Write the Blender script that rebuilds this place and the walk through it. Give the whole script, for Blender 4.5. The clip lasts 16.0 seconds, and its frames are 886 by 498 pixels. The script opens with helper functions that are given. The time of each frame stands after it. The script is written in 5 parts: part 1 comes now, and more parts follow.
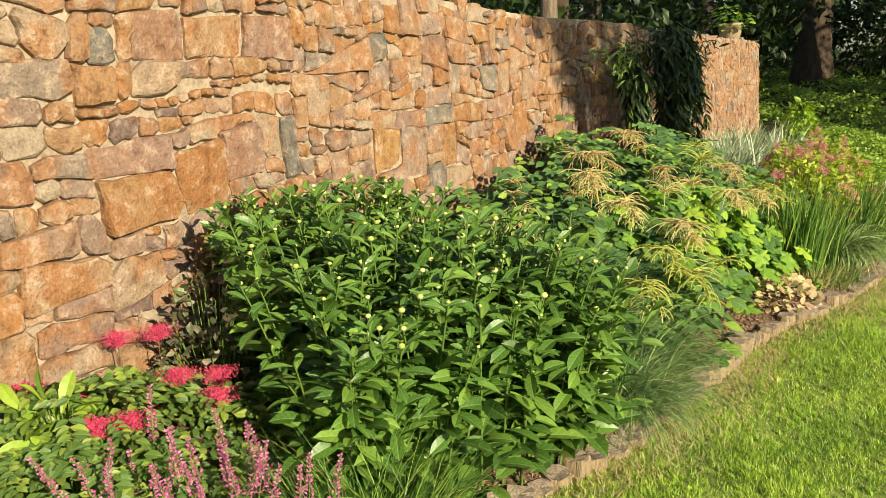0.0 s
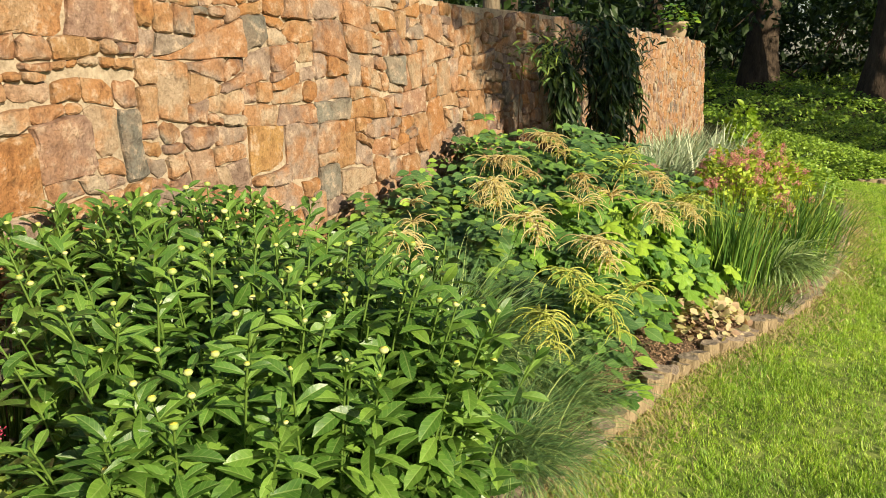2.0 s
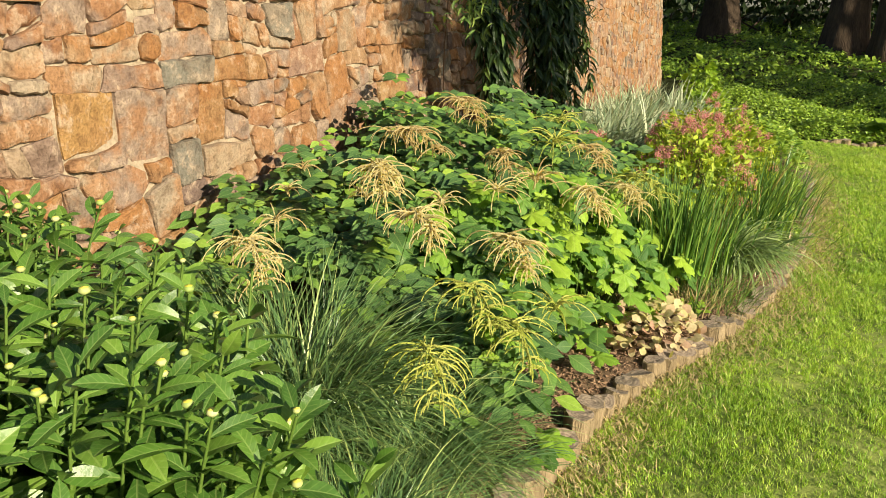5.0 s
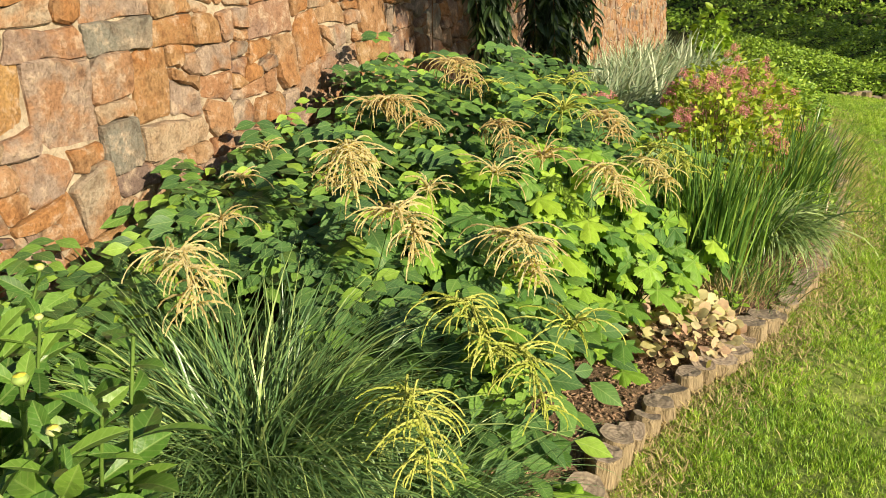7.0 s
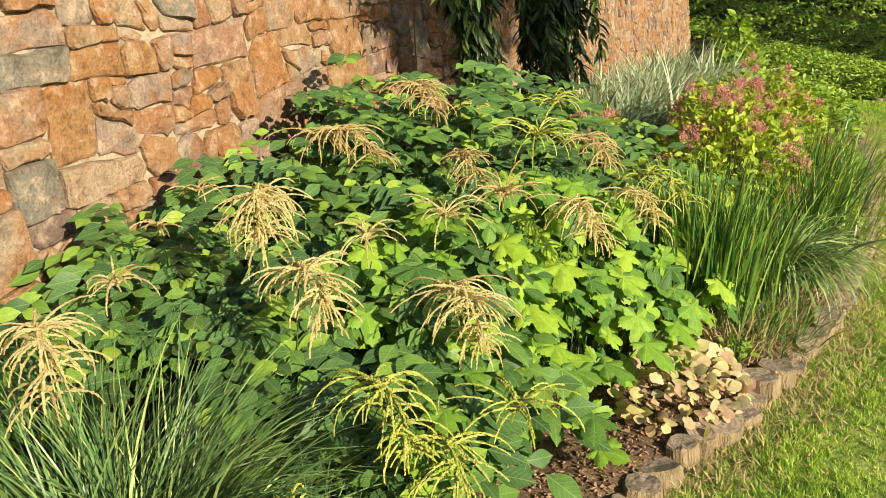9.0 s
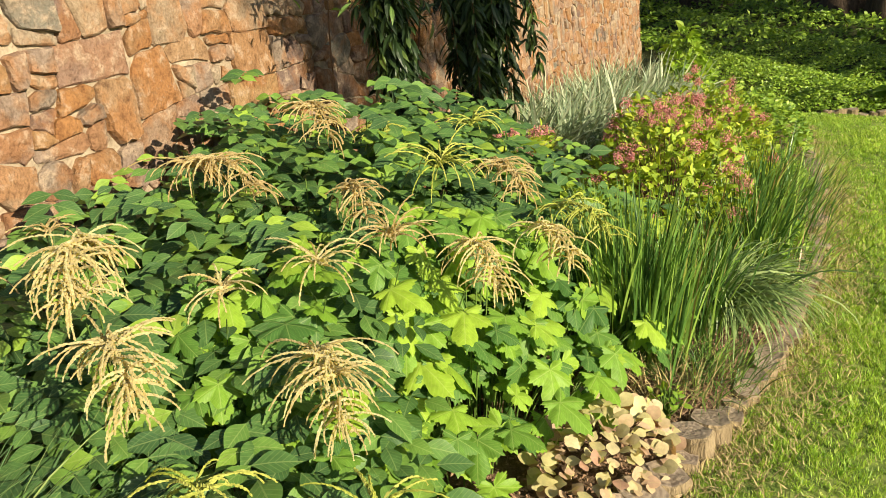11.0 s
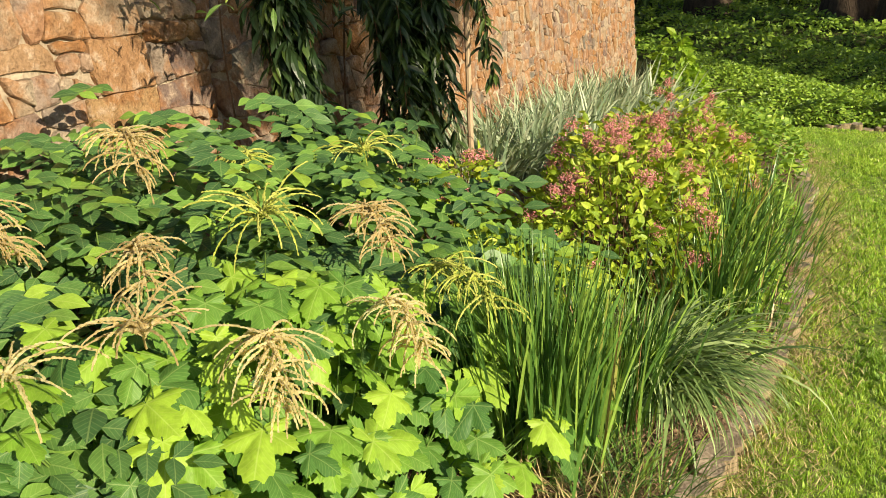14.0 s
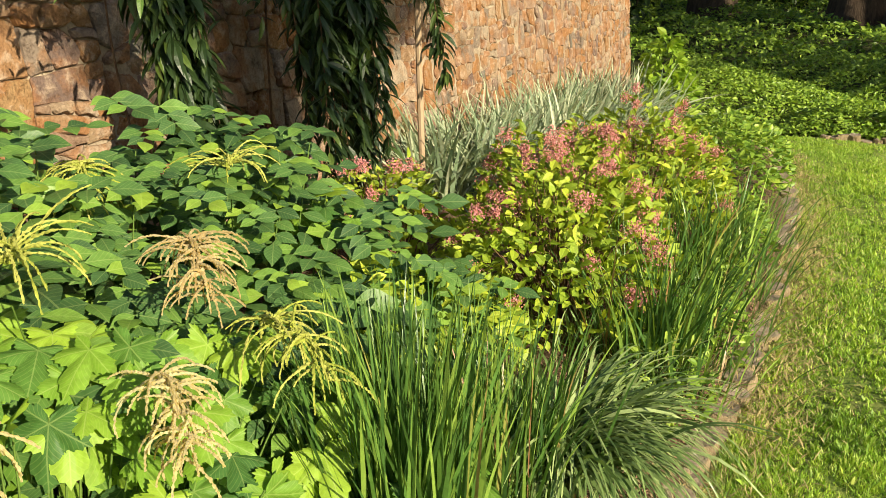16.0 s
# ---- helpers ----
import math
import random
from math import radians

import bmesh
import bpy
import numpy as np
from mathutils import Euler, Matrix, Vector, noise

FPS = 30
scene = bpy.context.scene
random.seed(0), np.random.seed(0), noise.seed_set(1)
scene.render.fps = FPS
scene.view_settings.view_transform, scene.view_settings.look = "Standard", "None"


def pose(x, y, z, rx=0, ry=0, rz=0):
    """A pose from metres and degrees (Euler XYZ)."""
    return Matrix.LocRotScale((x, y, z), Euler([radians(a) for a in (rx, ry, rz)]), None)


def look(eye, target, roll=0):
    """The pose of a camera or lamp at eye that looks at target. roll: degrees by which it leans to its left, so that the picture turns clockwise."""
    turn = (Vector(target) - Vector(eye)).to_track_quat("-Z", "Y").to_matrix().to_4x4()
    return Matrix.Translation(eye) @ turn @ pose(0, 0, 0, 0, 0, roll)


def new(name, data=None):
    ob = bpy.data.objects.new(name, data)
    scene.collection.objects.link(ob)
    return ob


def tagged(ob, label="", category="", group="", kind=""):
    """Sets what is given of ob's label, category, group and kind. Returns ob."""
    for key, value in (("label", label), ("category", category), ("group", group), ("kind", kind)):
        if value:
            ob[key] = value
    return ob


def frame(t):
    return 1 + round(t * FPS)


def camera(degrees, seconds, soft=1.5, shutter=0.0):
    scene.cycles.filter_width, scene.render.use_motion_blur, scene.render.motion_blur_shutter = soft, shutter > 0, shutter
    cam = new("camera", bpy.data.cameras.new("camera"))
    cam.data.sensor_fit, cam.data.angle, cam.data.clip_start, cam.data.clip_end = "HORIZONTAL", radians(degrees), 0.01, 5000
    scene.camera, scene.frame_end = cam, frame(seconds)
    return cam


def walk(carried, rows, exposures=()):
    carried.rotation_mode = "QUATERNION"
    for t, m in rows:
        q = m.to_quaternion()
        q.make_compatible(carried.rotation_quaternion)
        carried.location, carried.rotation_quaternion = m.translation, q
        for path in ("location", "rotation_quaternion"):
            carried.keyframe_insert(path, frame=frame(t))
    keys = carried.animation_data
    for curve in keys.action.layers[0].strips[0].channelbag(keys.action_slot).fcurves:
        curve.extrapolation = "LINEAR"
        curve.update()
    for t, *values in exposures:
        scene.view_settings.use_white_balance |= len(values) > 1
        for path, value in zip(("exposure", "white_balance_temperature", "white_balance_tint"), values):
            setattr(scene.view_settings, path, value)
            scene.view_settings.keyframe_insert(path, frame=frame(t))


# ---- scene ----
cam = camera(59.1, 16.0, 0.55)
METRES, EYE, TILT, LEAN, TURN = 4.4, 1.5, -13.5, 1.5, 30.5
ROWS = [
    (0.0, 0.0, 0.0, 0.0, -0.0, 0.0, -0.0),
    (0.5, 0.0234, 0.0305, 0.0082, -0.55, -0.16, -0.47),
    (1.0, 0.0507, 0.0576, 0.0154, -1.3, -0.28, -0.96),
    (1.5, 0.0677, 0.0815, 0.0195, -2.25, -0.43, -1.14),
    (2.0, 0.0764, 0.1157, 0.028, -3.32, -0.58, -1.09),
    (2.5, 0.0827, 0.1432, 0.0354, -4.14, -0.75, -0.93),
    (3.0, 0.0987, 0.1727, 0.0391, -4.62, -0.98, -0.9),
    (3.5, 0.1274, 0.2104, 0.0468, -4.86, -1.38, -0.88),
    (4.0, 0.1449, 0.2399, 0.0543, -5.33, -2.08, -0.86),
    (6.5, 0.1768, 0.3887, 0.0839, -6.33, -6.3, 0.23),
    (7.0, 0.1847, 0.4223, 0.087, -6.11, -6.76, 0.85),
    (7.5, 0.1922, 0.4516, 0.0926, -5.82, -6.93, 1.52),
    (8.0, 0.2035, 0.4679, 0.0944, -5.2, -6.73, 2.08),
    (8.5, 0.2299, 0.4889, 0.0999, -4.31, -6.18, 2.33),
    (9.0, 0.255, 0.5028, 0.1011, -3.58, -5.55, 2.41),
    (11.5, 0.3338, 0.594, 0.119, -6.52, -4.88, 3.07),
    (12.0, 0.3626, 0.61, 0.1226, -6.55, -4.91, 3.09),
    (12.5, 0.3764, 0.6252, 0.1259, -6.55, -4.93, 3.13),
    (13.0, 0.391, 0.6574, 0.1302, -6.46, -4.91, 3.13),
    (13.5, 0.405, 0.6821, 0.1342, -5.99, -4.77, 2.96),
    (14.0, 0.4274, 0.7024, 0.1382, -5.28, -4.49, 2.46),
    (14.5, 0.4654, 0.7284, 0.1445, -4.55, -4.27, 1.68),
    (15.0, 0.4908, 0.7422, 0.1464, -4.38, -4.27, 1.15),
    (15.5, 0.505, 0.7701, 0.1495, -4.67, -4.51, 0.92),
    (16.0, 0.5176, 0.7941, 0.1549, -4.76, -4.87, 0.87),
]
walk(cam, [(t, pose(0, 0, EYE, TILT, LEAN, TURN) @ pose(METRES * x, METRES * y, METRES * z, 90 + pitch, roll, yaw)) for t, x, y, z, yaw, pitch, roll in ROWS])
scene.view_settings.exposure = 0.88

# ---- light and world ----
SUN_TO = Vector((0.86, -0.36, 0.40)).normalized()
world = bpy.data.worlds.new("world")
scene.world = world
world.use_nodes = True
_wn = world.node_tree.nodes
_sky = _wn.new("ShaderNodeTexSky")
_sky.sky_type = "NISHITA"
_sky.sun_disc = False
_sky.sun_elevation = math.asin(SUN_TO.z)
_sky.sun_rotation = math.atan2(SUN_TO.x, SUN_TO.y)
_wn["Background"].inputs[1].default_value = 0.062
world.node_tree.links.new(_sky.outputs[0], _wn["Background"].inputs[0])
_sun = bpy.data.lights.new("sun", "SUN")
_sun.energy, _sun.angle, _sun.color = 5.0, radians(0.5), (1.0, 0.88, 0.64)
sun = new("sun", _sun)
sun.matrix_world = look(SUN_TO * 60, (0, 0, 0))

rng = np.random.default_rng(7)


# ---- materials ----
def material(name):
    m = bpy.data.materials.new(name)
    m.use_nodes = True
    nt = m.node_tree
    return m, nt, nt.nodes["Principled BSDF"]


def noise_node(nt, scale, detail=4.0, vec=None, rough=0.6):
    n = nt.nodes.new("ShaderNodeTexNoise")
    n.inputs["Scale"].default_value, n.inputs["Detail"].default_value, n.inputs["Roughness"].default_value = scale, detail, rough
    if vec is None:
        vec = position(nt)
    nt.links.new(vec, n.inputs["Vector"])
    return n


def position(nt):
    return nt.nodes.new("ShaderNodeNewGeometry").outputs["Position"]


def ramp(nt, fac, stops, mode="LINEAR"):
    r = nt.nodes.new("ShaderNodeValToRGB")
    r.color_ramp.interpolation = mode
    el = r.color_ramp.elements
    while len(el) < len(stops):
        el.new(0.5)
    for e, (p, c) in zip(el, stops):
        e.position, e.color = p, (*c, 1)
    nt.links.new(fac, r.inputs[0])
    return r.outputs[0]


def mixc(nt, fac, a, b, how="MIX"):
    n = nt.nodes.new("ShaderNodeMix")
    n.data_type, n.blend_type = "RGBA", how
    for sock, v in ((n.inputs[0], fac), (n.inputs[6], a), (n.inputs[7], b)):
        if hasattr(v, "links"):
            nt.links.new(v, sock)
        else:
            sock.default_value = v if isinstance(v, (int, float)) else (*v, 1)
    return n.outputs[2]


def mathn(nt, op, a, b=0.0):
    n = nt.nodes.new("ShaderNodeMath")
    n.operation = op
    for sock, v in zip(n.inputs, (a, b)):
        if hasattr(v, "links"):
            nt.links.new(v, sock)
        else:
            sock.default_value = v
    return n.outputs[0]


def piece_random(nt):
    """One random number for each piece, whether it is an object or an island of a joined mesh."""
    o = nt.nodes.new("ShaderNodeObjectInfo").outputs["Random"]
    g = nt.nodes.new("ShaderNodeNewGeometry").outputs["Random Per Island"]
    return mathn(nt, "FRACT", mathn(nt, "ADD", o, g))


def bump(nt, bsdf, height, strength, dist):
    b = nt.nodes.new("ShaderNodeBump")
    b.inputs["Strength"].default_value, b.inputs["Distance"].default_value = strength, dist
    nt.links.new(height, b.inputs["Height"])
    nt.links.new(b.outputs[0], bsdf.inputs["Normal"])


def leaf_mat(name, stops, rough=0.42, see=0.3, grain=60.0, spec=0.45, veins=0.0, palm=False, patch=None):
    """Leaf: tone by piece, fine mottling, some light through the blade."""
    m, nt, b = material(name)
    col = ramp(nt, piece_random(nt), stops)
    n = noise_node(nt, grain, 3)
    col = mixc(nt, 0.55, col, ramp(nt, n.outputs[0], [(0.3, (0.55, 0.55, 0.5)), (0.7, (1.0, 1.0, 1.0))]), "MULTIPLY")
    if patch:
        broad = noise_node(nt, 2.6, 4)
        col = mixc(nt, 1.0, col, ramp(nt, broad.outputs[0], [(0.34, patch), (0.62, (1.0, 1.0, 1.0))]), "MULTIPLY")
    height = n.outputs[0]
    if veins:
        uvn = nt.nodes.new("ShaderNodeUVMap")
        uvn.uv_map = "leaf"
        sep = nt.nodes.new("ShaderNodeSeparateXYZ")
        nt.links.new(uvn.outputs[0], sep.inputs[0])
        ax = mathn(nt, "ABSOLUTE", sep.outputs[0])
        rib = mathn(nt, "LESS_THAN", ax, 0.014)
        side = mathn(nt, "GREATER_THAN", mathn(nt, "SINE", mathn(nt, "MULTIPLY", mathn(nt, "SUBTRACT", sep.outputs[1], mathn(nt, "MULTIPLY", ax, 1.1)), 46.0)), 0.80)
        if palm:
            yy = mathn(nt, "SUBTRACT", sep.outputs[1], 0.1)
            ang = mathn(nt, "MULTIPLY", mathn(nt, "ARCTAN2", sep.outputs[0], yy), 0.95)
            off = mathn(nt, "ABSOLUTE", mathn(nt, "SUBTRACT", mathn(nt, "FRACT", mathn(nt, "ADD", ang, 0.5)), 0.5))
            rad = mathn(nt, "SQRT", mathn(nt, "ADD", mathn(nt, "MULTIPLY", yy, yy), mathn(nt, "MULTIPLY", ax, ax)))
            rib = mathn(nt, "LESS_THAN", mathn(nt, "MULTIPLY", off, rad), 0.011)
            side = mathn(nt, "GREATER_THAN", mathn(nt, "SINE", mathn(nt, "MULTIPLY", mathn(nt, "SUBTRACT", rad, mathn(nt, "MULTIPLY", off, 0.9)), 44.0)), 0.82)
        line = mathn(nt, "MAXIMUM", rib, mathn(nt, "MULTIPLY", side, 0.45))
        col = mixc(nt, mathn(nt, "MULTIPLY", line, veins), col, mixc(nt, 0.35, col, (0.6, 0.7, 0.25)))
        height = mathn(nt, "SUBTRACT", height, mathn(nt, "MULTIPLY", line, 0.8))
    nt.links.new(col, b.inputs["Base Color"])
    b.inputs["Roughness"].default_value = rough
    b.inputs["Specular IOR Level"].default_value = spec
    bump(nt, b, height, 0.35, 0.004)
    tr = nt.nodes.new("ShaderNodeBsdfTranslucent")
    nt.links.new(mixc(nt, 1.0, col, (1.0, 1.0, 0.45), "MULTIPLY"), tr.inputs[0])
    mx = nt.nodes.new("ShaderNodeMixShader")
    mx.inputs[0].default_value = see
    nt.links.new(b.outputs[0], mx.inputs[1])
    nt.links.new(tr.outputs[0], mx.inputs[2])
    nt.links.new(mx.outputs[0], nt.nodes["Material Output"].inputs[0])
    return m


def plain_mat(name, a, b2, scale, rough=0.8, relief=0.5, dist=0.006, vec_scale=None):
    """Two tones over a coarse and a fine noise, with relief."""
    m, nt, b = material(name)
    vec = position(nt)
    if vec_scale:
        mp = nt.nodes.new("ShaderNodeMapping")
        mp.inputs["Scale"].default_value = vec_scale
        nt.links.new(vec, mp.inputs[0])
        vec = mp.outputs[0]
    n1, n2 = noise_node(nt, scale, 5, vec), noise_node(nt, scale * 7, 4, vec)
    f = mathn(nt, "ADD", mathn(nt, "MULTIPLY", n1.outputs[0], 0.6), mathn(nt, "MULTIPLY", n2.outputs[0], 0.4))
    nt.links.new(ramp(nt, f, [(0.36, a), (0.64, b2)]), b.inputs["Base Color"])
    b.inputs["Roughness"].default_value = rough
    b.inputs["Specular IOR Level"].default_value = 0.2
    bump(nt, b, f, relief, dist)
    return m


def stone_mat(name, tones, rusty=0.6, stain=(0.31, 0.14, 0.045)):
    """Split stone: one tone a piece, broad rust and pale patches of its own, grain and pits."""
    m, nt, b = material(name)
    r = piece_random(nt)
    off = nt.nodes.new("ShaderNodeVectorMath")
    off.operation = "ADD"
    nt.links.new(position(nt), off.inputs[0])
    nt.links.new(mathn(nt, "MULTIPLY", r, 57.0), off.inputs[1])
    vec = off.outputs[0]
    base = ramp(nt, r, tones, "CONSTANT")
    big, mid, fine = noise_node(nt, 4.5, 6, vec), noise_node(nt, 15, 7, vec, 0.68), noise_node(nt, 90, 3, vec)
    rust = mathn(nt, "MULTIPLY", ramp(nt, big.outputs[0], [(0.46, (0, 0, 0)), (0.56, (1, 1, 1))]), rusty)
    col = mixc(nt, rust, base, stain)
    pale = mathn(nt, "MULTIPLY", ramp(nt, mid.outputs[0], [(0.52, (0, 0, 0)), (0.64, (1, 1, 1))]), 0.62)
    col = mixc(nt, pale, col, (0.46, 0.365, 0.26))
    col = mixc(nt, 0.85, col, ramp(nt, mid.outputs[0], [(0.30, (0.40, 0.33, 0.29)), (0.46, (1, 1, 1))]), "MULTIPLY")
    col = mixc(nt, 0.62, col, ramp(nt, fine.outputs[0], [(0.36, (0.6, 0.56, 0.53)), (0.55, (1, 1, 1))]), "MULTIPLY")
    col = mixc(nt, 1.0, col, (1.03, 0.99, 1.0), "MULTIPLY")
    nt.links.new(col, b.inputs["Base Color"])
    b.inputs["Roughness"].default_value = 0.82
    b.inputs["Specular IOR Level"].default_value = 0.25
    h = mathn(nt, "ADD", mathn(nt, "ADD", mid.outputs[0], mathn(nt, "MULTIPLY", big.outputs[0], 1.4)), mathn(nt, "MULTIPLY", fine.outputs[0], 0.25))
    bump(nt, b, h, 1.0, 0.022)
    return m


STONE = stone_mat("wall_stone", [(0.0, (0.262, 0.180, 0.119)), (0.09, (0.286, 0.184, 0.099)), (0.18, (0.213, 0.152, 0.114)), (0.27, (0.286, 0.217, 0.143)),
                                 (0.36, (0.254, 0.147, 0.070)), (0.44, (0.246, 0.188, 0.143)), (0.52, (0.155, 0.111, 0.090)), (0.59, (0.311, 0.237, 0.155)),
                                 (0.67, (0.278, 0.164, 0.073)), (0.76, (0.213, 0.172, 0.131)), (0.84, (0.303, 0.249, 0.176)), (0.93, (0.164, 0.155, 0.123)), (0.96, (0.278, 0.201, 0.119))], 0.6)
GREY_STONE = stone_mat("blue_grey_stone", [(0.0, (0.140, 0.135, 0.111)), (0.5, (0.172, 0.164, 0.131))], 0.15)
ORANGE_STONE = stone_mat("rusty_orange_stone", [(0.0, (0.278, 0.164, 0.073)), (0.5, (0.311, 0.201, 0.094))], 0.7, (0.262, 0.114, 0.037))
MAUVE_STONE = stone_mat("mauve_brown_stone", [(0.0, (0.235, 0.155, 0.112)), (0.5, (0.262, 0.172, 0.115))], 0.3)
OCHRE_STONE = stone_mat("ochre_stone", [(0.0, (0.330, 0.200, 0.075)), (0.5, (0.300, 0.178, 0.085))], 0.35, (0.25, 0.13, 0.06))
PALE_STONE = stone_mat("pale_buff_stone", [(0.0, (0.34, 0.265, 0.175)), (0.5, (0.31, 0.22, 0.15))], 0.25)
TONES = {"grey": GREY_STONE, "rust": ORANGE_STONE, "mauve": MAUVE_STONE, "ochre": OCHRE_STONE, "pale": PALE_STONE}
MORTAR = plain_mat("lime_mortar", (0.20, 0.15, 0.10), (0.42, 0.345, 0.25), 11, 0.95, 1.0, 0.02)
SOIL = plain_mat("mulched_soil", (0.075, 0.047, 0.028), (0.25, 0.165, 0.10), 26, 0.95, 1.0, 0.03)
LAWN_SOIL = plain_mat("lawn_thatch", (0.11, 0.17, 0.028), (0.30, 0.34, 0.085), 9, 0.95, 1.0, 0.02)
FOREST_SOIL = plain_mat("woodland_floor", (0.03, 0.035, 0.012), (0.07, 0.075, 0.02), 6, 0.95, 1.0, 0.03)
BARK = plain_mat("tree_bark", (0.034, 0.024, 0.017), (0.105, 0.074, 0.050), 7, 0.95, 1.0, 0.05, (1, 1, 0.18))
PALE_BARK = plain_mat("pale_grooved_bark", (0.10, 0.075, 0.05), (0.24, 0.19, 0.13), 16, 0.9, 1.0, 0.03, (1, 1, 0.08))
LOG_SIDE = plain_mat("split_log_side", (0.17, 0.125, 0.07), (0.38, 0.29, 0.175), 24, 0.9, 1.0, 0.03, (1, 1, 0.15))
STAKE = plain_mat("weathered_stake_wood", (0.30, 0.21, 0.13), (0.46, 0.34, 0.22), 20, 0.85, 0.6, 0.006, (1, 1, 0.1))
STRAW = plain_mat("dead_thatch", (0.34, 0.25, 0.11), (0.50, 0.40, 0.20), 40, 0.9)
CHIP = plain_mat("bark_chip", (0.14, 0.08, 0.05), (0.40, 0.26, 0.16), 30, 0.95)
STEM = plain_mat("green_stem", (0.07, 0.13, 0.02), (0.12, 0.19, 0.035), 30, 0.6)
BROWN_STEM = plain_mat("brown_stem", (0.10, 0.055, 0.03), (0.20, 0.12, 0.07), 30, 0.8)
POT = plain_mat("pale_clay_pot", (0.26, 0.19, 0.12), (0.36, 0.28, 0.19), 9, 0.8)
PANE = plain_mat("dark_window_pane", (0.02, 0.025, 0.03), (0.04, 0.05, 0.06), 1, 0.15, 0.0)
RENDERED = plain_mat("pale_rendered_wall", (0.50, 0.52, 0.55), (0.62, 0.64, 0.66), 2, 0.9, 0.1)


def log_top_mat():
    m, nt, b = material("log_end_grain")
    tc = nt.nodes.new("ShaderNodeTexCoord")
    w = nt.nodes.new("ShaderNodeTexWave")
    w.wave_type, w.rings_direction = "RINGS", "Z"
    w.inputs["Scale"].default_value, w.inputs["Distortion"].default_value, w.inputs["Detail"].default_value = 22, 3.0, 3
    nt.links.new(tc.outputs["Object"], w.inputs["Vector"])
    n = noise_node(nt, 45, 5)
    col = mixc(nt, 0.5, ramp(nt, w.outputs[0], [(0.2, (0.22, 0.16, 0.11)), (0.8, (0.36, 0.28, 0.20))]),
               ramp(nt, n.outputs[0], [(0.35, (0.13, 0.10, 0.075)), (0.65, (0.38, 0.30, 0.22))]))
    nt.links.new(col, b.inputs["Base Color"])
    b.inputs["Roughness"].default_value = 0.9
    bump(nt, b, n.outputs[0], 0.8, 0.01)
    return m


LOG_TOP = log_top_mat()
DAISY_LEAF = leaf_mat("daisy_leaf", [(0, (0.054, 0.130, 0.020)), (0.5, (0.088, 0.194, 0.027)), (1, (0.190, 0.325, 0.046))], 0.38, 0.22, spec=0.5, veins=0.4)
ARUNCUS_LEAF = leaf_mat("goatsbeard_leaf", [(0, (0.050, 0.116, 0.040)), (0.5, (0.092, 0.196, 0.050)), (0.84, (0.168, 0.315, 0.054)), (1, (0.330, 0.490, 0.055))], 0.44, 0.26, spec=0.42, veins=0.5)
MAPLE_LEAF = leaf_mat("lobed_lime_leaf", [(0, (0.070, 0.175, 0.042)), (0.35, (0.120, 0.260, 0.042)), (0.65, (0.225, 0.410, 0.040)), (1, (0.370, 0.550, 0.050))], 0.5, 0.35, spec=0.3, veins=0.6, palm=True)
HEUCHERA_LEAF = leaf_mat("caramel_leaf", [(0, (0.60, 0.54, 0.24)), (0.5, (0.70, 0.60, 0.34)), (0.75, (0.66, 0.47, 0.31)), (1, (0.50, 0.29, 0.21))], 0.5, 0.3, veins=0.5)
VINE_LEAF = leaf_mat("weeping_leaf", [(0, (0.021, 0.043, 0.014)), (0.7, (0.038, 0.071, 0.019)), (1, (0.10, 0.155, 0.028))], 0.42, 0.18)
SPIREA_LEAF = leaf_mat("lime_spirea_leaf", [(0, (0.22, 0.33, 0.03)), (0.5, (0.38, 0.52, 0.035)), (1, (0.58, 0.64, 0.06))], 0.5, 0.35, veins=0.5)
LIME_LEAF = leaf_mat("bright_lime_leaf", [(0, (0.20, 0.36, 0.025)), (1, (0.36, 0.52, 0.04))], 0.5, 0.4, veins=0.5)
WEED_LEAF = leaf_mat("lawn_edge_weed_leaf", [(0, (0.13, 0.25, 0.028)), (0.6, (0.24, 0.39, 0.042)), (1, (0.42, 0.56, 0.07))], 0.45, 0.3)
IVY_LEAF = leaf_mat("ivy_leaf", [(0, (0.140, 0.250, 0.030)), (0.6, (0.290, 0.450, 0.050)), (1, (0.480, 0.650, 0.090))], 0.40, 0.32)
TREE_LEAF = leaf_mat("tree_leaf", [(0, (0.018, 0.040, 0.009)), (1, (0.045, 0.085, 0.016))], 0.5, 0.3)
ASTILBE_LEAF = leaf_mat("astilbe_leaf", [(0, (0.08, 0.16, 0.035)), (0.6, (0.13, 0.23, 0.04)), (1, (0.32, 0.40, 0.06))], 0.45, 0.3, veins=0.5)
BRONZE_LEAF = leaf_mat("bronze_leaf", [(0, (0.07, 0.075, 0.04)), (0.5, (0.13, 0.11, 0.07)), (0.8, (0.14, 0.19, 0.06)), (1, (0.45, 0.38, 0.28))], 0.45, 0.25)
LAWN_BLADE = leaf_mat("lawn_blade", [(0, (0.235, 0.405, 0.042)), (0.5, (0.440, 0.645, 0.064)), (0.9, (0.680, 0.820, 0.115)), (1, (0.76, 0.70, 0.31))], 0.5, 0.38, 9.0, patch=(0.70, 0.80, 0.86))
SEDGE_BLADE = leaf_mat("sedge_blade", [(0, (0.085, 0.170, 0.065)), (0.7, (0.190, 0.320, 0.105)), (1, (0.46, 0.56, 0.19))], 0.34, 0.2)
TALL_BLADE = leaf_mat("tall_grass_blade", [(0, (0.050, 0.120, 0.028)), (0.5, (0.112, 0.232, 0.042)), (0.94, (0.340, 0.490, 0.085)), (1, (0.340, 0.140, 0.085))], 0.36, 0.22)
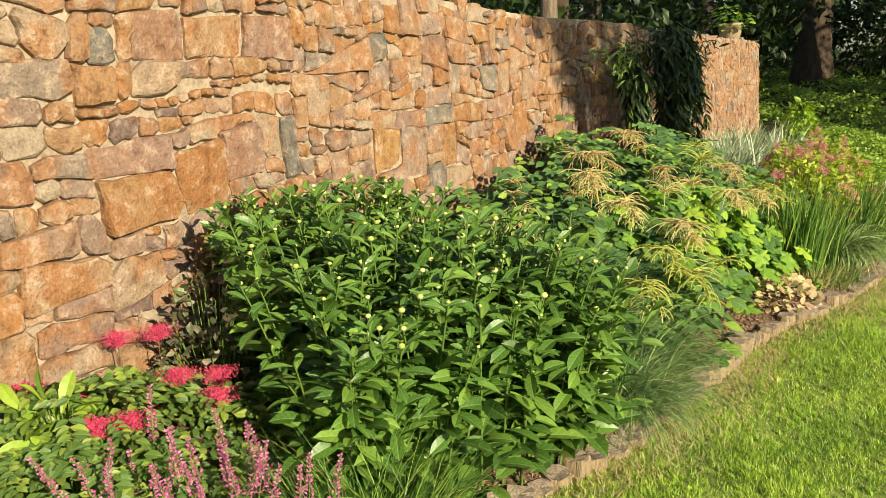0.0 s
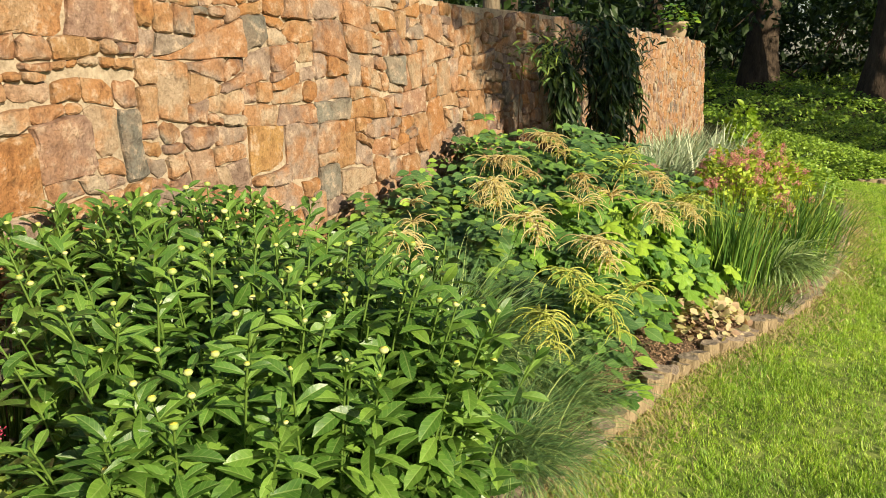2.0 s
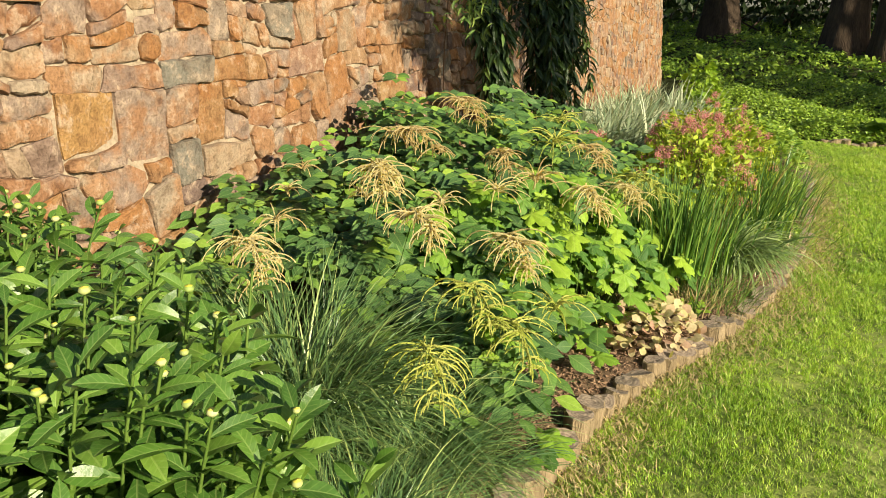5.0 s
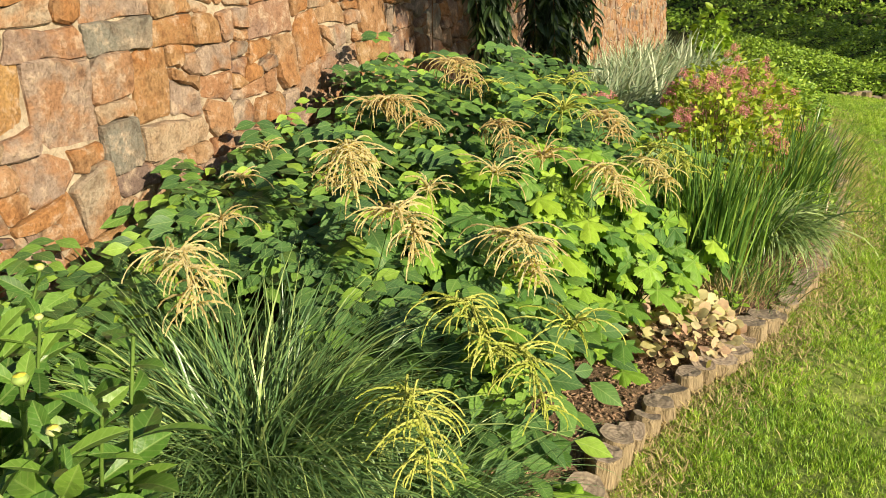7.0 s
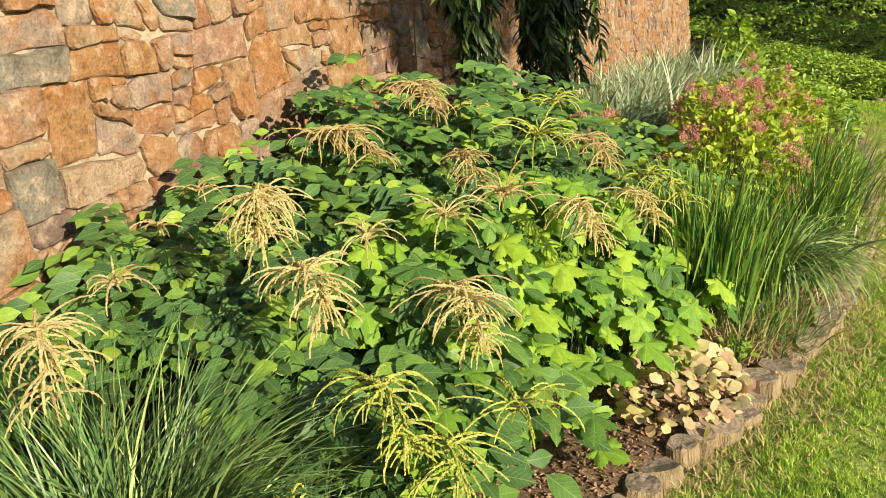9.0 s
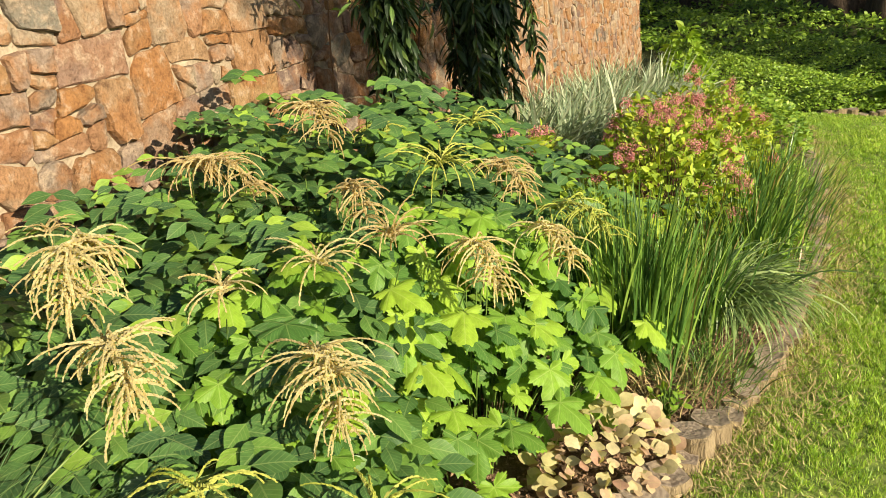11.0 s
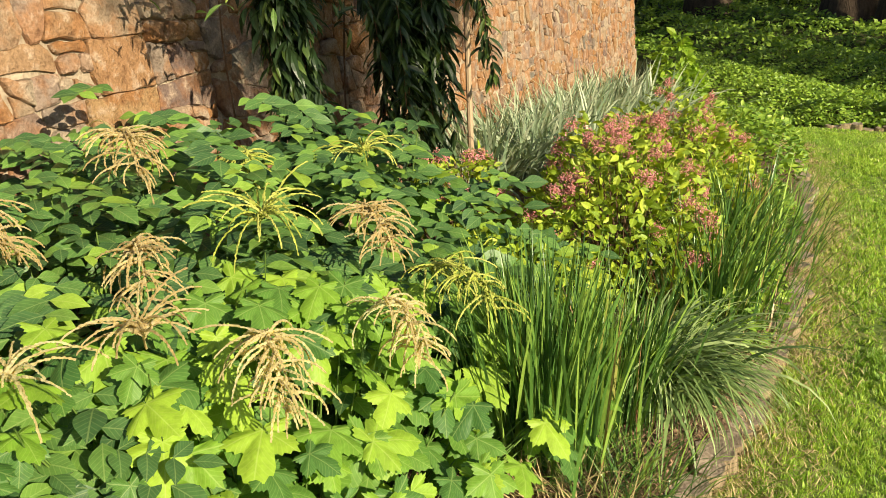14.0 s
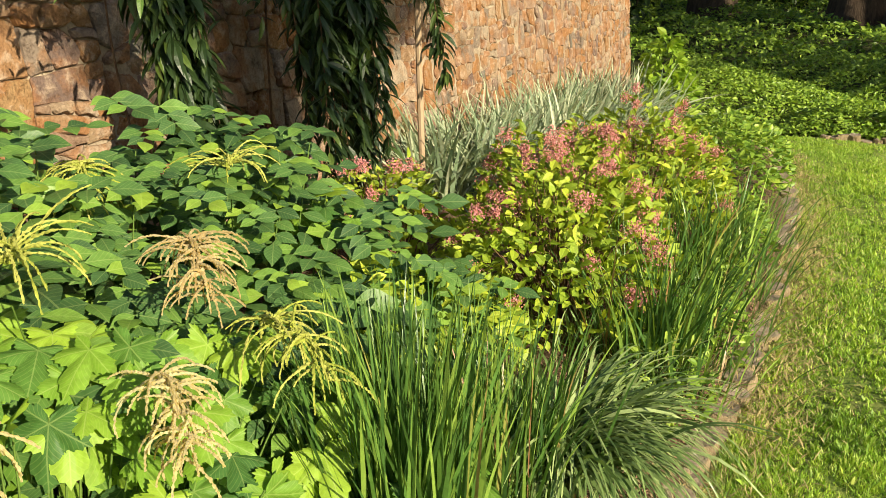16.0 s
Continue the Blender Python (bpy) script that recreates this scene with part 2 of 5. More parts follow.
DROOP_BLADE = leaf_mat("drooping_grass_blade", [(0, (0.12, 0.20, 0.06)), (0.6, (0.24, 0.34, 0.11)), (1, (0.46, 0.56, 0.24))], 0.34, 0.2)
BLUE_BLADE = leaf_mat("variegated_blade", [(0, (0.16, 0.25, 0.13)), (0.5, (0.36, 0.45, 0.28)), (1, (0.62, 0.66, 0.46))], 0.45, 0.25)
CREAM = leaf_mat("tan_plume", [(0, (0.78, 0.66, 0.38)), (0.6, (0.87, 0.77, 0.47)), (1, (0.90, 0.84, 0.57))], 0.8, 0.62)
TAN = leaf_mat("brown_plume", [(0, (0.66, 0.52, 0.27)), (0.6, (0.80, 0.66, 0.38)), (1, (0.86, 0.75, 0.48))], 0.8, 0.62)
LIME_PLUME = leaf_mat("yellow_green_plume", [(0, (0.42, 0.48, 0.06)), (1, (0.62, 0.62, 0.16))], 0.7, 0.3)
RED_PLUME = leaf_mat("red_plume", [(0, (0.62, 0.03, 0.10)), (0.7, (0.82, 0.075, 0.20)), (1, (0.90, 0.20, 0.30))], 0.7, 0.25)
PINK = leaf_mat("pink_petal", [(0, (0.42, 0.08, 0.20)), (0.6, (0.62, 0.17, 0.36)), (1, (0.76, 0.36, 0.52))], 0.6, 0.3)
SPIREA_PINK = leaf_mat("dusky_pink_floret", [(0, (0.44, 0.23, 0.12)), (0.4, (0.68, 0.26, 0.23)), (1, (0.84, 0.36, 0.42))], 0.7, 0.2)
BUD_EYE = leaf_mat("yellow_bud_eye", [(0, (0.66, 0.60, 0.07)), (1, (0.80, 0.72, 0.14))], 0.6, 0.1)
BUD = leaf_mat("cream_bud", [(0, (0.30, 0.42, 0.10)), (0.6, (0.50, 0.56, 0.20)), (1, (0.64, 0.66, 0.32))], 0.6, 0.15)


# ---- mesh helpers ----
def mesh_of(name, verts, faces, mat, smooth=False, uv=None):
    """A mesh from an array of vertices and an array of faces that all have as many corners."""
    me = bpy.data.meshes.new(name)
    verts, faces = np.asarray(verts, np.float32).reshape(-1, 3), np.asarray(faces, np.int32)
    n, k = faces.shape
    me.vertices.add(len(verts))
    me.vertices.foreach_set("co", verts.ravel())
    me.loops.add(n * k)
    me.loops.foreach_set("vertex_index", faces.ravel())
    me.polygons.add(n)
    me.polygons.foreach_set("loop_start", np.arange(0, n * k, k, dtype=np.int32))
    me.polygons.foreach_set("use_smooth", np.full(n, smooth))
    if uv is not None:
        layer = me.uv_layers.new(name="leaf")
        layer.data.foreach_set("uv", np.asarray(uv, np.float32)[faces.ravel()].ravel())
    me.update(calc_edges=True)
    me.materials.append(mat)
    return me


def thing(name, at, label, category, group="", kind=""):
    ob = new(name)
    ob.location = at
    ob.empty_display_size = 0.1
    return tagged(ob, label, category, group, kind)


def under(ob, parent):
    """Parents ob so that its coordinates stay the world's."""
    ob.parent = parent
    if parent.parent is None:
        ob.matrix_parent_inverse = Matrix.Translation(parent.location).inverted()
    return ob


def piece(name, me, parent, m=None, label="", kind=""):
    ob = new(name, me)
    under(ob, parent)
    if m is not None:
        ob.matrix_basis = m
    return tagged(ob, label, kind=kind)


def part(name, bm, mat, parent, label=""):
    me = bpy.data.meshes.new(name)
    bm.to_mesh(me)
    bm.free()
    me.materials.append(mat)
    return piece(name, me, parent, label=label)


def unit(a):
    return a / np.maximum(np.linalg.norm(a, axis=-1, keepdims=True), 1e-9)


def frames_of(pos, fwd, up, size):
    """Matrices (N, 3, 4) that lay a leaf's y along fwd and its z near up."""
    fwd = unit(fwd)
    side = unit(np.cross(fwd, up))
    nor = np.cross(side, fwd)
    size = np.broadcast_to(np.asarray(size, float).reshape(-1, 1) if np.ndim(size) < 2 else size, (len(pos), 3 if np.ndim(size) == 2 else 1))
    sx = size[:, 0:1]
    sy = size[:, 1:2] if size.shape[1] == 3 else sx
    sz = size[:, 2:3] if size.shape[1] == 3 else sx
    return np.stack([side * sx, fwd * sy, nor * sz, pos], axis=2)


def strew(name, shape, mats, mat, smooth=False):
    """One joined mesh of a shape at many matrices."""
    v, f = shape
    out = np.einsum("nij,vj->nvi", mats[:, :, :3], v) + mats[:, None, :, 3]
    faces = f[None] + (np.arange(len(mats)) * len(v))[:, None, None]
    return mesh_of(name, out.reshape(-1, 3), faces.reshape(-1, f.shape[1]), mat, smooth, np.tile(v[:, :2], (len(mats), 1)))


def leaves(parent, shape, mats, mat, score=None, count=0, name="leaf", rest="foliage", smooth=False):
    """Leaves of a plant: those with the highest score as pieces of their own, the rest joined."""
    order = np.argsort(-score) if score is not None else np.arange(len(mats))
    near, far = order[:count], order[count:]
    if count:
        one = mesh_of(name, shape[0], shape[1], mat, smooth, shape[0][:, :2])
        for i in near:
            piece(name, one, parent, Matrix(np.vstack([mats[i], [0, 0, 0, 1]]).tolist()))
    if len(far):
        piece(rest, strew(rest, shape, mats[far], mat, smooth), parent, kind="stuff")


def leaf_shape(half, fold=0.18, curl=0.15, base=0.0):
    """A leaf one long along y from its outline's half widths, folded on the midrib and curled down."""
    n = len(half)
    v, f = [], []
    for i, w in enumerate(half):
        y = i / (n - 1)
        z = -curl * (y - 0.25) ** 2
        v += [(-w, y, z + fold * w), (0, y, z), (w, y, z + fold * w)]
    for i in range(n - 1):
        a = 3 * i
        f += [(a, a + 1, a + 4, a + 3), (a + 1, a + 2, a + 5, a + 4)]
    return np.array(v, float), np.array(f)


LANCE = leaf_shape([0.03, 0.07, 0.12, 0.165, 0.175, 0.13, 0.005], 0.32, 0.3)
OVATE = leaf_shape([0.01, 0.09, 0.185, 0.25, 0.275, 0.265, 0.22, 0.15, 0.07, 0.003], 0.13, 0.2)
OBOVATE = leaf_shape([0.05, 0.12, 0.24, 0.35, 0.40, 0.38, 0.27, 0.06], 0.12, 0.2)
ROUND = leaf_shape([0.05, 0.3, 0.4, 0.38, 0.27, 0.05], 0.2, 0.2)


def lobed_leaf():
    """A five-lobed, sharply toothed leaf, one long along y, pleated along its veins and drooping at its edges."""
    pts = [(-168, 0.14)]
    lobes = [(-122, 0.50), (-62, 0.74), (0, 1.05), (62, 0.74), (122, 0.50)]
    for a, r in lobes:
        for k in range(-5, 6):
            w = abs(k) / 5
            tooth = 0.04 if k % 2 == 0 else -0.03
            pts.append((a + k * 5.2, r * (1 - 0.29 * w) + (tooth * 0.8 if k else 0.05)))
        if a != 122:
            pts.append((a + 30.5, 0.50 if abs(a + 31) < 40 else 0.41))
    pts.append((168, 0.14))
    v = [(0, 0, 0.0)]
    for share in (0.5, 1.0):
        for a, r in pts:
            q = r * share
            x, y = q * math.sin(radians(a)), q * math.cos(radians(a))
            v.append((x, y, -0.24 * q * q + 0.05 * share * math.cos(radians(a * 5.85))))
    n = len(pts)
    f = [(0, i + 1, i, i) for i in range(1, n)] + [(i, i + 1, n + i + 1, n + i) for i in range(1, n)]
    tri = [(a, b, c) for a, b, c, d in f[:n - 1]] + [t for a, b, c, d in f[n - 1:] for t in ((a, b, c), (a, c, d))]
    v = np.array(v)
    v[:, 1] += 0.1
    return v, np.array(tri)


LOBED = lobed_leaf()


def bead_shape():
    v = np.array([(0.5, 0, 0), (-0.25, 0.43, 0), (-0.25, -0.43, 0), (0, 0, 0.6), (0, 0, -0.6)])
    return v, np.array([(0, 1, 3), (1, 2, 3), (2, 0, 3), (1, 0, 4), (2, 1, 4), (0, 2, 4)])


BEAD = bead_shape()


def ball_shape(rings=4, seg=7):
    v, f = [], []
    for i in range(rings + 1):
        a = math.pi * i / rings
        for j in range(seg):
            b = 2 * math.pi * j / seg
            v.append((math.sin(a) * math.cos(b), math.sin(a) * math.sin(b), math.cos(a)))
    for i in range(rings):
        for j in range(seg):
            f.append((i * seg + j, (i + 1) * seg + j, (i + 1) * seg + (j + 1) % seg, i * seg + (j + 1) % seg))
    return np.array(v) * 0.5, np.array(f)


BALL = ball_shape()


def arcs(base, rise, out, length, droop, steps):
    """Curves (N, steps, 3): from base, at first along rise (a slope, 1 is upright), bending over towards out."""
    s = np.linspace(0, 1, steps)[None, :, None]
    out = unit(np.column_stack([out, np.zeros(len(out))]))[:, None, :]
    up = np.array([0, 0, 1.0])[None, None, :]
    rise, length, droop = (np.asarray(a, float).reshape(-1, 1, 1) for a in (rise, length, droop))
    tilt = (1 - rise) * 1.35 + droop * s ** 1.3
    d = np.sin(tilt) * out + np.cos(tilt) * up
    p = np.cumsum(d, axis=1) * length / steps
    return base[:, None, :] + p - p[:, :1]


def ribbons(curves, width, taper=True, cup=0.0):
    """Blades along curves: two corners a step, widest near a third of the length."""
    n, k, _ = curves.shape
    s = np.linspace(0, 1, k)
    w = (np.minimum(1, 0.55 + 1.6 * s) * (1 - s ** 2.2) + 0.02) if taper else np.ones(k)
    d = np.gradient(curves, axis=1)
    side = unit(np.cross(d, rng.normal(0, 0.25, (n, 1, 3)) + np.array([0, 0, 1.0]) + 1e-3))
    side = unit(side + rng.normal(0, 0.25, (n, 1, 3)))
    half = side * w[None, :, None] * np.asarray(width).reshape(-1, 1, 1) * 0.5
    v = np.stack([curves - half, curves + half], axis=2).reshape(n, k * 2, 3)
    a = np.arange(k - 1) * 2
    f = np.stack([a, a + 1, a + 3, a + 2], axis=1)
    faces = f[None] + (np.arange(n) * k * 2)[:, None, None]
    return v.reshape(-1, 3), faces.reshape(-1, 4)


def tubes(curves, r0, r1, seg=5):
    """Tapered stems along curves."""
    n, k, _ = curves.shape
    d = unit(np.gradient(curves, axis=1))
    a = unit(np.cross(d, np.array([0.3, 0.95, 0.1])))
    b = np.cross(d, a)
    r = (np.asarray(r0).reshape(-1, 1) + (np.asarray(r1) - np.asarray(r0)).reshape(-1, 1) * np.linspace(0, 1, k)[None])[:, :, None]
    ring = []
    for j in range(seg):
        t = 2 * math.pi * j / seg
        ring.append(curves + (a * math.cos(t) + b * math.sin(t)) * r)
    v = np.stack(ring, axis=2).reshape(n, k * seg, 3)
    f = []
    for i in range(k - 1):
        for j in range(seg):
            f.append((i * seg + j, i * seg + (j + 1) % seg, (i + 1) * seg + (j + 1) % seg, (i + 1) * seg + j))
    faces = np.array(f)[None] + (np.arange(n) * k * seg)[:, None, None]
    return v.reshape(-1, 3), faces.reshape(-1, 4)


# ---- the ground: one sheet, lawn, bed and wooded bank ----
EDGE = [(-30, -6.0), (0.5, -1.75), (1.6, -1.22), (2.0, -1.0), (2.25, -0.91), (2.6, -0.81), (3.0, -0.73), (3.45, -0.67), (4.0, -0.62), (4.4, -0.51), (5.0, -0.30),
        (5.6, -0.15), (6.1, -0.05), (7.2, 0.05), (8.2, 0.08), (9.6, 0.08), (11.0, -0.06), (12.0, -0.30), (12.8, -0.75), (14, -1.6), (60, -1.6)]
WALL_END = 15.9


def edge_x(y):
    return np.interp(y, [p[0] for p in EDGE], [p[1] for p in EDGE])


def lawn_z(y):
    return 0.12 - 0.027 * np.clip(y, -20, 13)


def bank_z(x, y):
    """Extra height of the wooded bank beyond the lawn."""
    t = np.clip((y - 12.9) / 14.0, 0, 1)
    return 0.95 * t * t * (3 - 2 * t) + np.clip(y - 27, 0, 60) * 0.012


def ground_z(x, y):
    x, y = np.asarray(x, float), np.asarray(y, float)
    e = edge_x(y)
    bed = np.clip((e - x) / 0.12, 0, 1) * np.clip((13.5 - y) / 0.8, 0, 1)
    rise = np.clip((e - x) / 1.6, 0, 1) * 0.10
    wob = 0.012 * np.sin(x * 3.1 + y * 1.7) + 0.009 * np.sin(x * 7.3 - y * 5.9)
    return lawn_z(y) + bed * (0.05 + rise) + bank_z(x, y) + wob


def ground_grid(name, xs, ys, mat, label):
    X, Y = np.meshgrid(xs, ys)
    Z = ground_z(X, Y)
    nx, ny = len(xs), len(ys)
    i = np.arange(ny - 1)[:, None] * nx + np.arange(nx - 1)[None]
    f = np.stack([i, i + 1, i + nx + 1, i + nx], axis=2).reshape(-1, 4)
    me = mesh_of(name, np.stack([X, Y, Z], axis=2).reshape(-1, 3), f, mat, True)
    return tagged(new(name, me), label, "ground", kind="structure")


xs = np.unique(np.concatenate([np.linspace(-160, -8, 20), np.linspace(-8, -2.8, 12), np.arange(-2.8, 2.5, 0.05), np.linspace(2.5, 12, 24), np.linspace(12, 160, 20)]))
ys = np.unique(np.concatenate([np.linspace(-120, -4, 14), np.linspace(-4, 0, 8), np.arange(0, 14, 0.07), np.linspace(14, 40, 60), np.linspace(40, 400, 20)]))
ground = ground_grid("ground", xs, ys, SOIL, "dark mulched soil, short lawn thatch and woodland floor")
ground.data.materials.append(LAWN_SOIL)
ground.data.materials.append(FOREST_SOIL)
_c = np.empty(len(ground.data.polygons) * 3, np.float32)
ground.data.polygons.foreach_get("center", _c)
_c = _c.reshape(-1, 3)
_lawn = (_c[:, 0] > edge_x(_c[:, 1]) - 0.02) & (_c[:, 1] < 12.85)
_wood = _c[:, 1] > 12.85
ground.data.polygons.foreach_set("material_index", np.where(_lawn, 1, np.where(_wood, 2, 0)).astype(np.int32))


# ---- the stone wall ----
def wall_top(y):
    return 1.93 - 0.0137 * y + 0.015 * np.sin(np.asarray(y) * 1.9)


def face_x(z):
    return -2.485 - 0.06 * (z - 0.5)


def clip_poly(poly, p, n):
    """The part of a convex polygon on the side of p against n."""
    out = []
    for i in range(len(poly)):
        a, b = poly[i], poly[(i + 1) % len(poly)]
        da, db = np.dot(a - p, n), np.dot(b - p, n)
        if da <= 0:
            out.append(a)
        if (da < 0 < db) or (db < 0 < da):
            out.append(a + (b - a) * (da / (da - db)))
    return out


def poly_area(poly):
    a = np.array(poly)
    x, y = a[:, 0], a[:, 1]
    return 0.5 * abs(np.dot(x, np.roll(y, -1)) - np.dot(y, np.roll(x, -1)))


WR = random.Random(11)
# stones that stand out: along the wall, height, width, own height, tone
MARKED = [(2.14, 1.63, 0.25, 0.19, "mauve"), (2.76, 1.63, 0.36, 0.19, "mauve"), (1.90, 1.46, 0.22, 0.12, "ochre"), (1.89, 1.60, 0.11, 0.13, "grey"), (2.31, 1.41, 0.17, 0.08, "grey"),
          (2.48, 1.36, 0.30, 0.13, "pale"), (2.80, 1.43, 0.26, 0.21, "ochre"), (2.28, 1.07, 0.26, 0.27, "rust"), (1.92, 1.03, 0.36, 0.20, "rust"), (2.02, 1.23, 0.30, 0.19, "mauve"),
          (2.88, 1.02, 0.22, 0.20, "grey"), (2.54, 1.13, 0.22, 0.21, "mauve"), (3.65, 1.04, 0.28, 0.22, "ochre"), (3.58, 1.58, 0.18, 0.15, "grey"), (4.21, 1.17, 0.26, 0.12, "grey"),
          (4.12, 0.79, 0.19, 0.18, "grey"), (4.43, 0.73, 0.32, 0.21, "pale"), (4.26, 1.00, 0.31, 0.15, "rust"), (5.06, 1.16, 0.32, 0.22, "mauve"), (4.56, 1.22, 0.30, 0.13, "rust"),
          (6.05, 1.12, 0.36, 0.22, "ochre"), (6.03, 0.88, 0.44, 0.18, "rust"), (4.86, 1.40, 0.2, 0.17, "grey")]


def warp(p):
    """Bends the joints a little so that none runs straight for long."""
    a, b = p[0], p[1]
    return np.array([a + 0.022 * math.sin(b * 6.1 + a * 1.3) + 0.007 * math.sin(b * 23 - a * 7.7 + 1), b + 0.018 * math.sin(a * 4.3 + b * 2.1) + 0.007 * math.sin(a * 19.9 - b * 5.2)])


def cut_line(c, a, marks):
    """Where to part a block: beside a marked stone that lies in it, else across its longer side."""
    lo, hi = a.min(0), a.max(0)
    wide, high = hi - lo
    for y, z, w, h, t in marks:
        sides = [(y - w / 2 - lo[0], (y - w / 2, z), 0), (hi[0] - y - w / 2, (y + w / 2, z), 0), (z - h / 2 - lo[1], (y, z - h / 2), 1), (hi[1] - z - h / 2, (y, z + h / 2), 1)]
        best = max(sides, key=lambda q: q[0])
        if best[0] > 0.05:
            tilt = radians(WR.gauss(0, 3)) + best[2] * math.pi / 2
            return np.array(best[1]), np.array([math.cos(tilt), math.sin(tilt)])
    across = wide > high * WR.uniform(1.0, 1.7)
    mid = (lo + hi) / 2 + np.array([WR.uniform(-0.22, 0.22) * wide, WR.uniform(-0.22, 0.22) * high])
    tilt = radians(WR.gauss(0, 9)) + (0 if across else math.pi / 2)
    return mid, np.array([math.cos(tilt), math.sin(tilt)])


def stone_cells():
    """Roughly squared rubble: blocks parted again and again until the stones are of their sizes."""
    y0, y1, z0, z1 = -2.0, WALL_END, -0.45, 2.1
    cells, todo = [], []
    y = y0
    while y < y1 - 0.05:
        b = min(y1, y + WR.uniform(0.8, 1.5))
        b = y1 if y1 - b < 0.3 else b
        todo.append(([np.array(q) for q in ((y, z0), (b, z0), (b, z1), (y, z1))], 0.03))
        y = b
    while todo:
        c, want = todo.pop()
        if len(c) < 3:
            continue
        a, size = np.array(c), poly_area(c)
        lo, hi = a.min(0), a.max(0)
        marks = [q for q in MARKED if lo[0] - 0.03 < q[0] < hi[0] + 0.03 and lo[1] - 0.03 < q[1] < hi[1] + 0.03 and size > 1.25 * q[2] * q[3]]
        held = [q for q in MARKED if lo[0] < q[0] < hi[0] and lo[1] < q[1] < hi[1]]
        long = max(hi - lo) / max(min(hi - lo), 0.01) > 2.8 and size > 0.004
        if not marks and (held and not long or size < want * WR.uniform(0.7, 1.6) and not long):
            if size > 0.0016 and size / max(np.hypot(*(hi - lo)), 0.01) > 0.026:
                cells.append(([warp(p) for p in c], held[0][4] if held else ""))
            continue
        p, n = cut_line(c, a, marks)
        for side in (n, -n):
            todo.append((clip_poly(c, p, side), WR.choice([0.008, 0.012, 0.018, 0.026, 0.036, 0.048]) if size < 0.3 else want))
    cells.sort(key=lambda q: (q[1] == "", abs(np.mean([p[0] for p in q[0]]) - 3.2)))
    return cells


def stone_mesh(cell):
    """Vertices and faces of one rough stone: a chipped outline, sharp arrises and a split face of flat facets."""
    a = np.array(cell)
    c = a.mean(0)
    if np.dot(np.roll(a, -1, 0)[:, 0] - a[:, 0], np.roll(a, -1, 0)[:, 1] + a[:, 1]) > 0:
        a = a[::-1]
    ring = []
    for i in range(len(a)):
        p, q, r = a[i - 1], a[i], a[(i + 1) % len(a)]
        lp, lr = np.linalg.norm(p - q), np.linalg.norm(r - q)
        k = WR.uniform(0.004, 0.014) if WR.random() < 0.62 else WR.uniform(0.025, 0.07)
        ring.append(q + (p - q) / max(lp, 1e-6) * min(k, 0.3 * lp))
        ring.append(q + (r - q) / max(lr, 1e-6) * min(k * WR.uniform(0.3, 1.3), 0.3 * lr))
        m = int(lr / 0.085)
        for u in range(m):
            ring.append(q + (r - q) * (u + 1) / (m + 1) + np.array([WR.uniform(-1, 1), WR.uniform(-1, 1)]) * 0.010)
    ring = np.array(ring)
    gap = WR.uniform(0.000, 0.005)
    length = np.linalg.norm(ring - c, axis=1, keepdims=True)
    ring = c + (ring - c) * (1 - gap / np.maximum(length, 0.03))
    inner = c + (ring - c) * (1 - np.minimum(0.35, WR.uniform(0.004, 0.012) / np.maximum(length, 0.02))) + np.array([[WR.uniform(-1, 1), WR.uniform(-1, 1)] for _ in ring]) * 0.002
    half = c + (ring - c) * WR.uniform(0.45, 0.65)
    proud = WR.uniform(0.010, 0.040) * (1.0 if c[0] < 8 else 0.45)
    ty, tz = WR.gauss(0, 0.07), WR.gauss(0, 0.07)
    n = len(ring)
    v = []
    for rg, depth, k, rough in ((ring, -0.05, 0, 0), (ring, proud * 0.6, 0.6, 0.003), (inner, proud, 1, 0.0012), (half, proud + 0.003, 1, 0.0008)):
        for p in rg:
            d = depth + k * ((p[0] - c[0]) * ty + (p[1] - c[1]) * tz) + WR.uniform(-rough, rough)
            v.append((face_x(p[1]) + d, p[0], p[1]))
    v.append((face_x(c[1]) + proud + 0.004, c[0], c[1]))
    f = []
    for i in range(n):
        j = (i + 1) % n
        f += [(b * n + i, b * n + j, (b + 1) * n + j, (b + 1) * n + i) for b in range(3)] + [(3 * n + i, 3 * n + j, 4 * n)]
    return v, f


